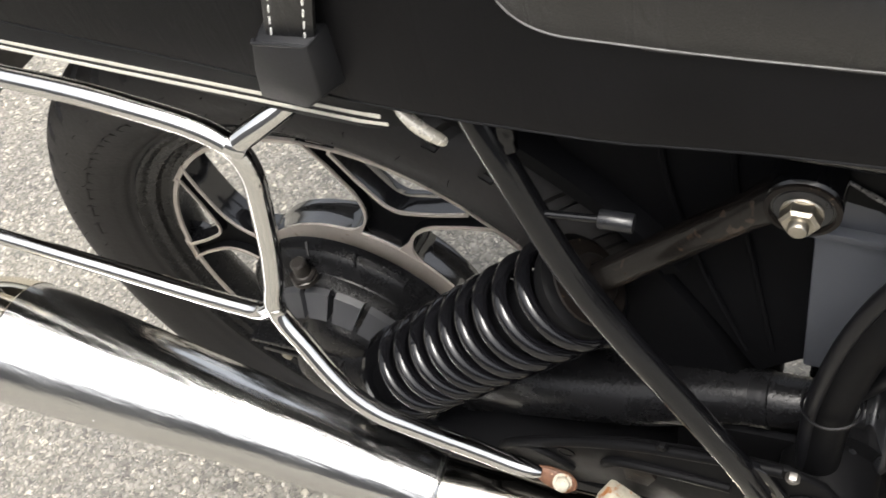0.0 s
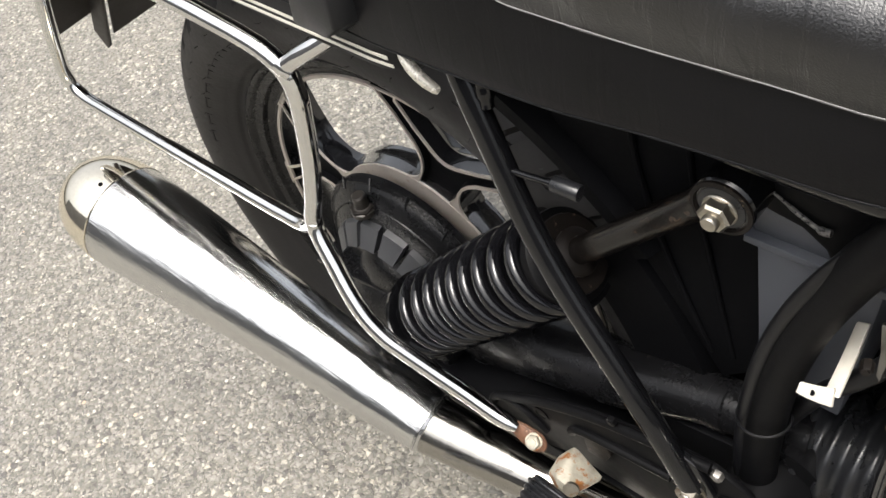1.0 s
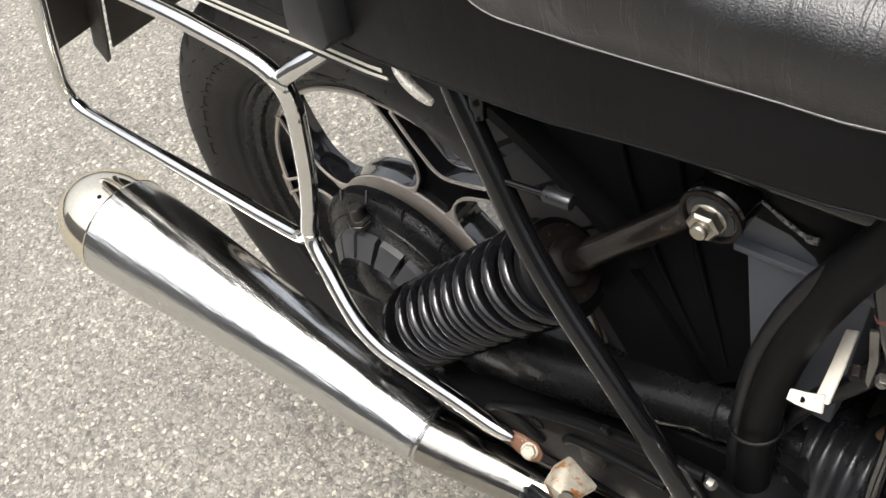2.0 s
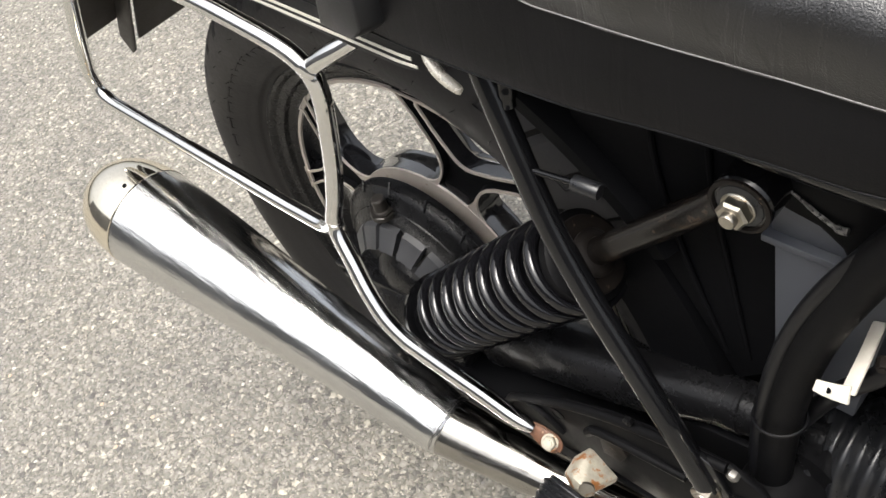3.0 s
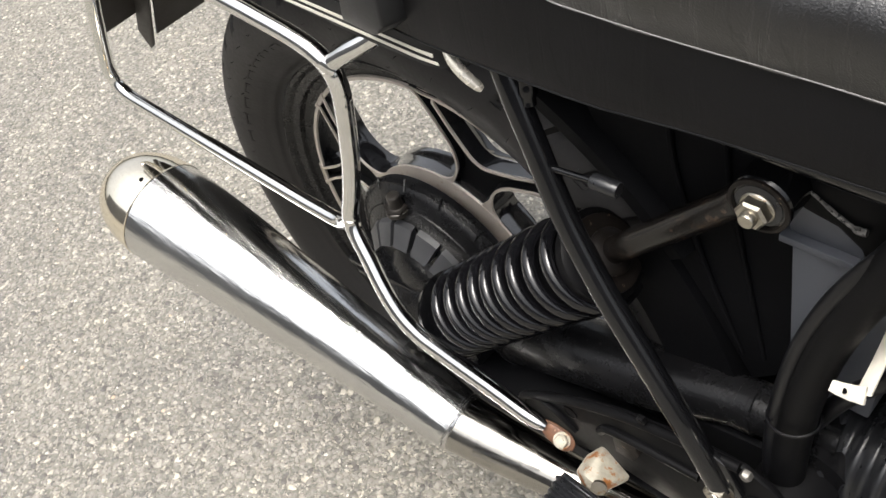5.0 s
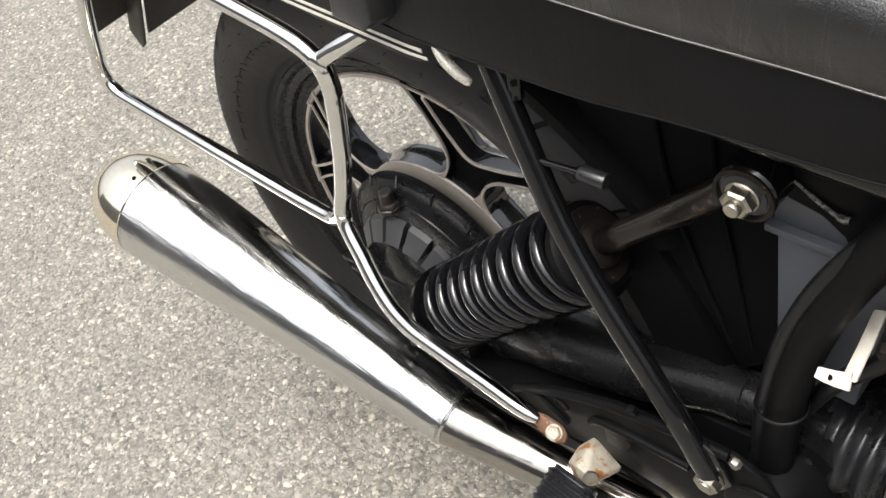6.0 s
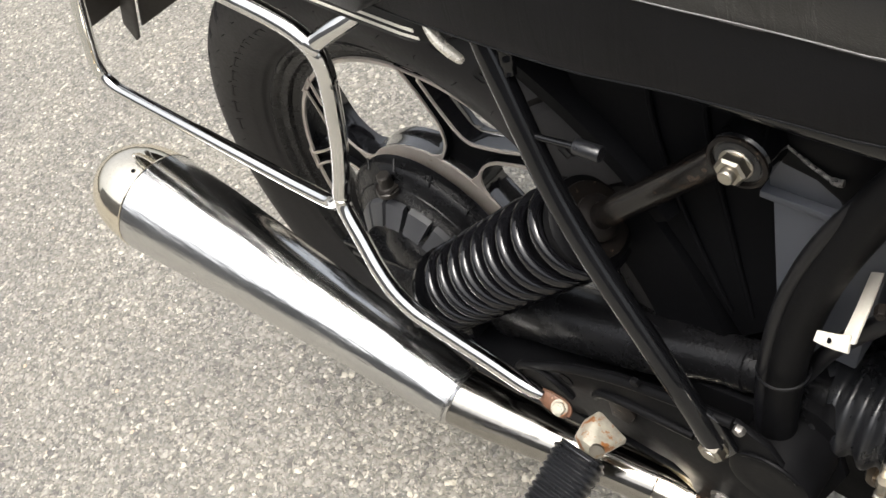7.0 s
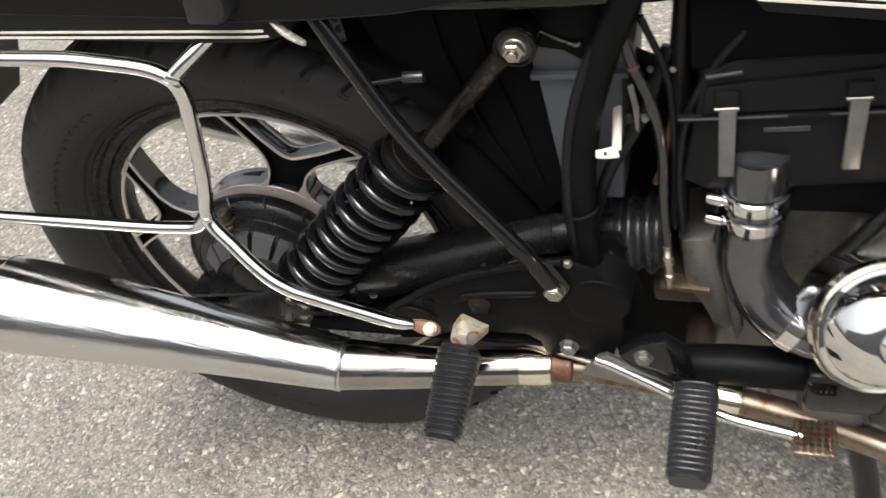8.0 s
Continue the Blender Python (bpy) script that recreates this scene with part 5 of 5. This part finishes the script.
part("lever_strip", prism([(0.4400, 0.6420), (0.4445, 0.6450), (0.4480, 0.6200), (0.4465, 0.5950), (0.4440, 0.6000), (0.4430, 0.6200)], -0.1035, -0.1010, 0.0006), CLIP, bike, "bare steel lever strip")
gait = bmesh.new()
prof = []
for k in range(37):
    q = k / 36
    prof.append((0.034 + 0.0070 * (0.5 + 0.5 * math.cos(q * math.pi * 8)), -0.034 + 0.068 * q))
lathe(prof, (0.4290, -0.062, 0.4380), (1, 0, 0.05), 48, gait)
boot = part("shaft_gaiter", gait, RUBBER, bike, "ribbed black rubber drive-shaft gaiter", 60)
part("gaiter_clamp", lathe([(0.0385, -0.005), (0.0400, -0.004), (0.0400, 0.004), (0.0385, 0.005)], (0.3960, -0.062, 0.4365), (1, 0, 0.05), 48, closed=True), ZINC, boot, "steel gaiter clamp")
bolt("clamp_screw", (0.408, -0.102, 0.418), (0.2, -1, 0), 0.007, 0.006, boot, ZINC)

# -- gearbox, engine and intake --
gear = part("gearbox", prism([(0.470, 0.440), (0.505, 0.446), (0.518, 0.410), (0.528, 0.330), (0.520, 0.304), (0.500, 0.318), (0.490, 0.345), (0.474, 0.372)], -0.075, 0.100, 0.014), ALU, bike, "dull cast aluminium gearbox")
part("gearbox_rib", prism([(0.508, 0.446), (0.513, 0.446), (0.533, 0.33), (0.526, 0.305)], -0.084, -0.070, 0.002), ALU, gear)
part("gearbox_cover", box(0.444, 0.505, -0.070, 0.09, 0.345, 0.378, 0.006), material("brown_stained_casting", (0.07, 0.050, 0.030), 0.5, 0.4, var=0.35, vscale=40), gear)
part("gearbox_web", prism([(0.452, 0.382), (0.500, 0.378), (0.500, 0.372), (0.452, 0.376)], -0.080, -0.060, 0.0015), material("brown_stained_edge", (0.15, 0.11, 0.07), 0.45, 0.6, var=0.3), gear)
block = part("engine_block", box(0.500, 0.90, -0.055, 0.115, 0.225, 0.53, 0.015), ALU, bike, "dull cast aluminium engine block")
part("cylinder", lathe([(0.0, 0.0), (0.060, 0.0), (0.060, 0.02)] + [p for k in range(7) for p in ((0.075, 0.022 + k * 0.014), (0.075, 0.027 + k * 0.014), (0.060, 0.028 + k * 0.014), (0.060, 0.034 + k * 0.014))] + [(0.0, 0.125)], (0.76, -0.11, 0.385), (0, -1, 0.03), 40), ALU, block)
part("sump", box(0.560, 0.88, -0.085, 0.085, 0.175, 0.240, 0.012), ALU, block)
part("engine_mount", box(0.590, 0.665, -0.150, -0.10, 0.285, 0.345, 0.010), PAINT, block)
part("casting_lump", box(0.588, 0.650, -0.140, -0.09, 0.225, 0.290, 0.012), ALU, block)
box_part = part("airbox", prism([(0.496, 0.650), (0.520, 0.660), (0.720, 0.672), (0.740, 0.560), (0.730, 0.548), (0.560, 0.532), (0.500, 0.528), (0.478, 0.540)], -0.100, 0.10, 0.008), PLASTIC, bike, "black moulded airbox")
# dark block put where the space under the airbox lies in shade
part("airbox_shade", prism([(0.505, 0.540), (0.735, 0.556), (0.735, 0.505), (0.700, 0.492), (0.560, 0.492), (0.512, 0.505)], -0.088, 0.09, 0.010), SHADOWED, box_part, "dark block standing in for shade under the airbox")
part("airbox_seam", prism([(0.478, 0.6075), (0.740, 0.6205), (0.740, 0.6245), (0.478, 0.6115)], -0.1060, -0.0985, 0.001), PLASTIC, box_part)
part("airbox_upper", prism([(0.500, 0.640), (0.720, 0.668), (0.722, 0.628), (0.496, 0.614)], -0.1045, -0.0995, 0.002), PLASTIC, box_part)
part("seam_edge", tube([(0.479, -0.1065, 0.6112), (0.560, -0.1065, 0.6152)], 0.0010, 6), KEEPER, box_part)
part("seam_edge", tube([(0.590, -0.1065, 0.6168), (0.735, -0.1065, 0.6240)], 0.0010, 6), KEEPER, box_part)
part("badge_bar", prism([(0.5430, 0.5945), (0.5770, 0.5960), (0.5770, 0.6010), (0.5430, 0.5995)], -0.1015, -0.0996, 0.0006), KEEPER, box_part)
part("airbox_tube", tube([(0.500, -0.104, 0.650), (0.526, -0.106, 0.656)], 0.0018, 12), KEEPER, box_part)
for x, lo, hi in ((0.5155, 0.5560, 0.6240), (0.6080, 0.5660, 0.6330)):
    clip = part("spring_clip", prism([(x - 0.0062, lo), (x + 0.0062, lo + 0.0006), (x + 0.0072, hi), (x - 0.0060, hi - 0.0004)], -0.1120, -0.1080, 0.0012), CLIP, box_part, "steel spring clip")
    part("clip_loop", tube([(x - 0.009, -0.110, hi), (x + 0.009, -0.110, hi + 0.001)], 0.0016, 10), CLIP, clip)
    part("clip_hook", box(x - 0.009, x + 0.009, -0.1100, -0.100, hi - 0.002, hi + 0.014, 0.002), PLASTIC, clip)
IN = Vector((0.5390, -0.0880, 0.5200))
ID = Vector((0.03, -0.10, 1.0)).normalized()
boot2 = part("intake_boot", lathe([(0.0, -0.055), (0.0275, -0.055), (0.0285, -0.040), (0.0275, -0.012), (0.0268, 0.012), (0.0270, 0.034), (0.0255, 0.052), (0.0, 0.056)], IN, ID, 44), SLICK, bike, "black rubber intake boot with steel clamps")
for h in (-0.022, 0.004):
    part("hose_clamp", lathe([(0.0278, -0.0072), (0.0302, -0.0066), (0.0304, 0.0), (0.0302, 0.0066), (0.0278, 0.0072)], IN + ID * h, ID, 44, closed=True), CHROME, boot2, "bright steel hose clamp")
    part("clamp_screw", lathe([(0.0, -0.004), (0.0048, -0.003), (0.0055, 0.0), (0.0055, 0.010), (0.0038, 0.012), (0.0038, 0.020), (0.0, 0.020)], IN + ID * h + Vector((-0.036, -0.014, 0.0)), (1, -0.25, -0.05), 16), CHROME, boot2)
elbow = part("intake_elbow", tube(smooth_line([IN - ID * 0.038, (0.5350, -0.0860, 0.455), (0.5370, -0.0900, 0.428), (0.5530, -0.1000, 0.396), (0.5850, -0.1130, 0.376), (0.6300, -0.124, 0.372)]), 0.0285, 36), SLICK, bike, "glossy black intake elbow")
part("elbow_clamp", lathe([(0.0280, -0.0085), (0.0310, -0.0075), (0.0310, 0.0075), (0.0280, 0.0085)], (0.5800, -0.1110, 0.3785), (0.85, -0.30, -0.42), 40, closed=True), CHROME, elbow, "bright steel band clamp")
carb = part("carburettor", lathe([(0.0, -0.078), (0.014, -0.076), (0.017, -0.072), (0.020, -0.0725), (0.032, -0.067), (0.042, -0.057), (0.048, -0.046), (0.0500, -0.040), (0.054, -0.039), (0.056, -0.034), (0.052, -0.030), (0.050, 0.030), (0.0, 0.032)], (0.634, -0.140, 0.4300), (-0.25, 0.80, -0.42), 48), CHROME, bike, "polished domed carburettor top")
part("dome_ring", lathe([(0.050, -0.034), (0.058, -0.036), (0.060, -0.030), (0.058, -0.024), (0.050, -0.024)], (0.634, -0.140, 0.4300), (-0.25, 0.80, -0.42), 48, closed=True), CAPCHROME, carb)
part("carburettor_body", box(0.620, 0.700, -0.12, -0.05, 0.385, 0.475, 0.010), ALU, carb)
part("cable_top", lathe([(0, 0), (0.011, 0), (0.010, 0.012), (0.006, 0.016), (0, 0.017)], (0.648, -0.115, 0.568), (-0.2, -0.5, 0.8), 20), BRASS, carb, "amber plastic cap")
part("carburettor_stay", tube([(0.600, -0.100, 0.440), (0.622, -0.105, 0.480), (0.645, -0.110, 0.525)], 0.0075, 12), PAINT, carb)

# lower tubes, brake pedal and centre stand
rail = part("lower_rail_tube", tube([(0.460, -0.105, 0.2870), (0.520, -0.105, 0.2945), (0.640, -0.110, 0.3030)], 0.0215, 24), PLATE, bike, "black lower frame tube")
stand = part("rider_footrest_mount", prism([(0.418, 0.352), (0.440, 0.372), (0.462, 0.378), (0.482, 0.362), (0.488, 0.338), (0.492, 0.305), (0.470, 0.300), (0.452, 0.322), (0.428, 0.330)], -0.150, -0.132, 0.005), PAINT, bike, "black footrest mounting bracket")
bolt("mount_bolt", (0.4430, -0.1505, 0.3560), (0, -1, 0), 0.0140, 0.006, stand, CLIP, "", 0.0095)
pedal = part("brake_pedal", tube(rounded([(0.395, -0.150, 0.346), (0.412, -0.152, 0.340), (0.470, -0.158, 0.3100), (0.520, -0.172, 0.2970), (0.590, -0.184, 0.2970)], 0.03), 0.0056, 16), CHROME, bike, "chrome brake pedal arm")
part("pedal_blade", prism([(0.398, 0.352), (0.408, 0.356), (0.468, 0.314), (0.470, 0.302), (0.420, 0.312), (0.380, 0.322)], -0.153, -0.147, 0.001), CLIP, pedal)
pad = part("pedal_pad", box(0.582, 0.620, -0.205, -0.168, 0.296, 0.301, 0.001), BURNT, pedal, "studded steel pedal pad")
stud = finish("stud", tube([(0, 0, 0), (0, 0, 0.0050), (0, 0, 0.0072)], [0.0024, 0.0024, 0.0009], 6), BURNT)
for i in range(6):
    for j in range(6):
        ob = new("stud", stud)
        ob.parent = pad
        ob.location = (0.5855 + 0.0062 * i, -0.1715 - 0.0060 * j, 0.3005)
part("rear_brake_rod", tube([(0.395, -0.148, 0.335), (0.300, -0.120, 0.330), (0.02, -0.100, 0.300)], 0.0030, 10), ZINC, bike)
for s in (-1, 1):
    part("stand_leg", tube(rounded([(0.640, s * 0.105, 0.255), (0.668, s * 0.125, 0.12), (0.680, s * 0.150, 0.012)], 0.03), 0.0135, 18), PAINT, bike, "black centre stand leg")
part("stand_bar", tube([(0.655, -0.115, 0.19), (0.655, 0.115, 0.19)], 0.0105, 16), PAINT, bike)
part("front_tyre", lathe([(0.20, -0.04), (0.24, -0.05), (0.285, -0.05), (0.315, -0.025), (0.318, 0.0), (0.315, 0.025), (0.285, 0.05), (0.24, 0.05), (0.20, 0.04)], (1.45, 0, 0.318), Y, 64, closed=True), TYRE, bike)
part("front_disc_wheel", lathe([(0.0, -0.03), (0.05, -0.03), (0.06, -0.012), (0.21, -0.012), (0.235, -0.035), (0.24, 0.0), (0.235, 0.035), (0.21, 0.012), (0.06, 0.012), (0.0, 0.03)], (1.45, 0, 0.318), Y, 48), GLOSS, bike)
for s in (-1, 1):
    part("fork_leg", tube([(1.45, s * 0.09, 0.318), (1.15, s * 0.09, 0.98)], 0.022, 18), ALU, bike)
part("fuel_tank", loft([[(x, y * w, 0.70 + z * h) for y, z in ((-0.10, 0.02), (-0.165, 0.10), (-0.170, 0.45), (-0.13, 0.85), (-0.05, 1.0), (0.05, 1.0), (0.13, 0.85), (0.170, 0.45), (0.165, 0.10), (0.10, 0.02))] for x, w, h in ((0.58, 0.75, 0.14), (0.66, 0.92, 0.20), (0.80, 1.0, 0.26), (0.95, 1.0, 0.27), (1.06, 0.8, 0.24), (1.12, 0.5, 0.2))]), GLOSS, bike, "glossy black fuel tank")
# dark filler block: the shade under the tank is put into its colour
part("tank_shade", box(0.487, 0.76, -0.095, 0.095, 0.650, 0.765, 0.004), SHADOWED, bike, "dark block standing in for shade under the tank")
side = part("side_cover", prism([(0.520, 0.755), (0.700, 0.740), (0.720, 0.705), (0.540, 0.730)], -0.146, -0.120, 0.004), PLASTIC, bike, "black side cover with pinstripes")
for dz in (0.0, 0.0055):
    part("pinstripe", prism([(0.535, 0.7405 + dz), (0.700, 0.7195 + dz), (0.700, 0.7218 + dz), (0.535, 0.7428 + dz)], -0.1470, -0.1455), STRIPE, side, "cream pinstripe")
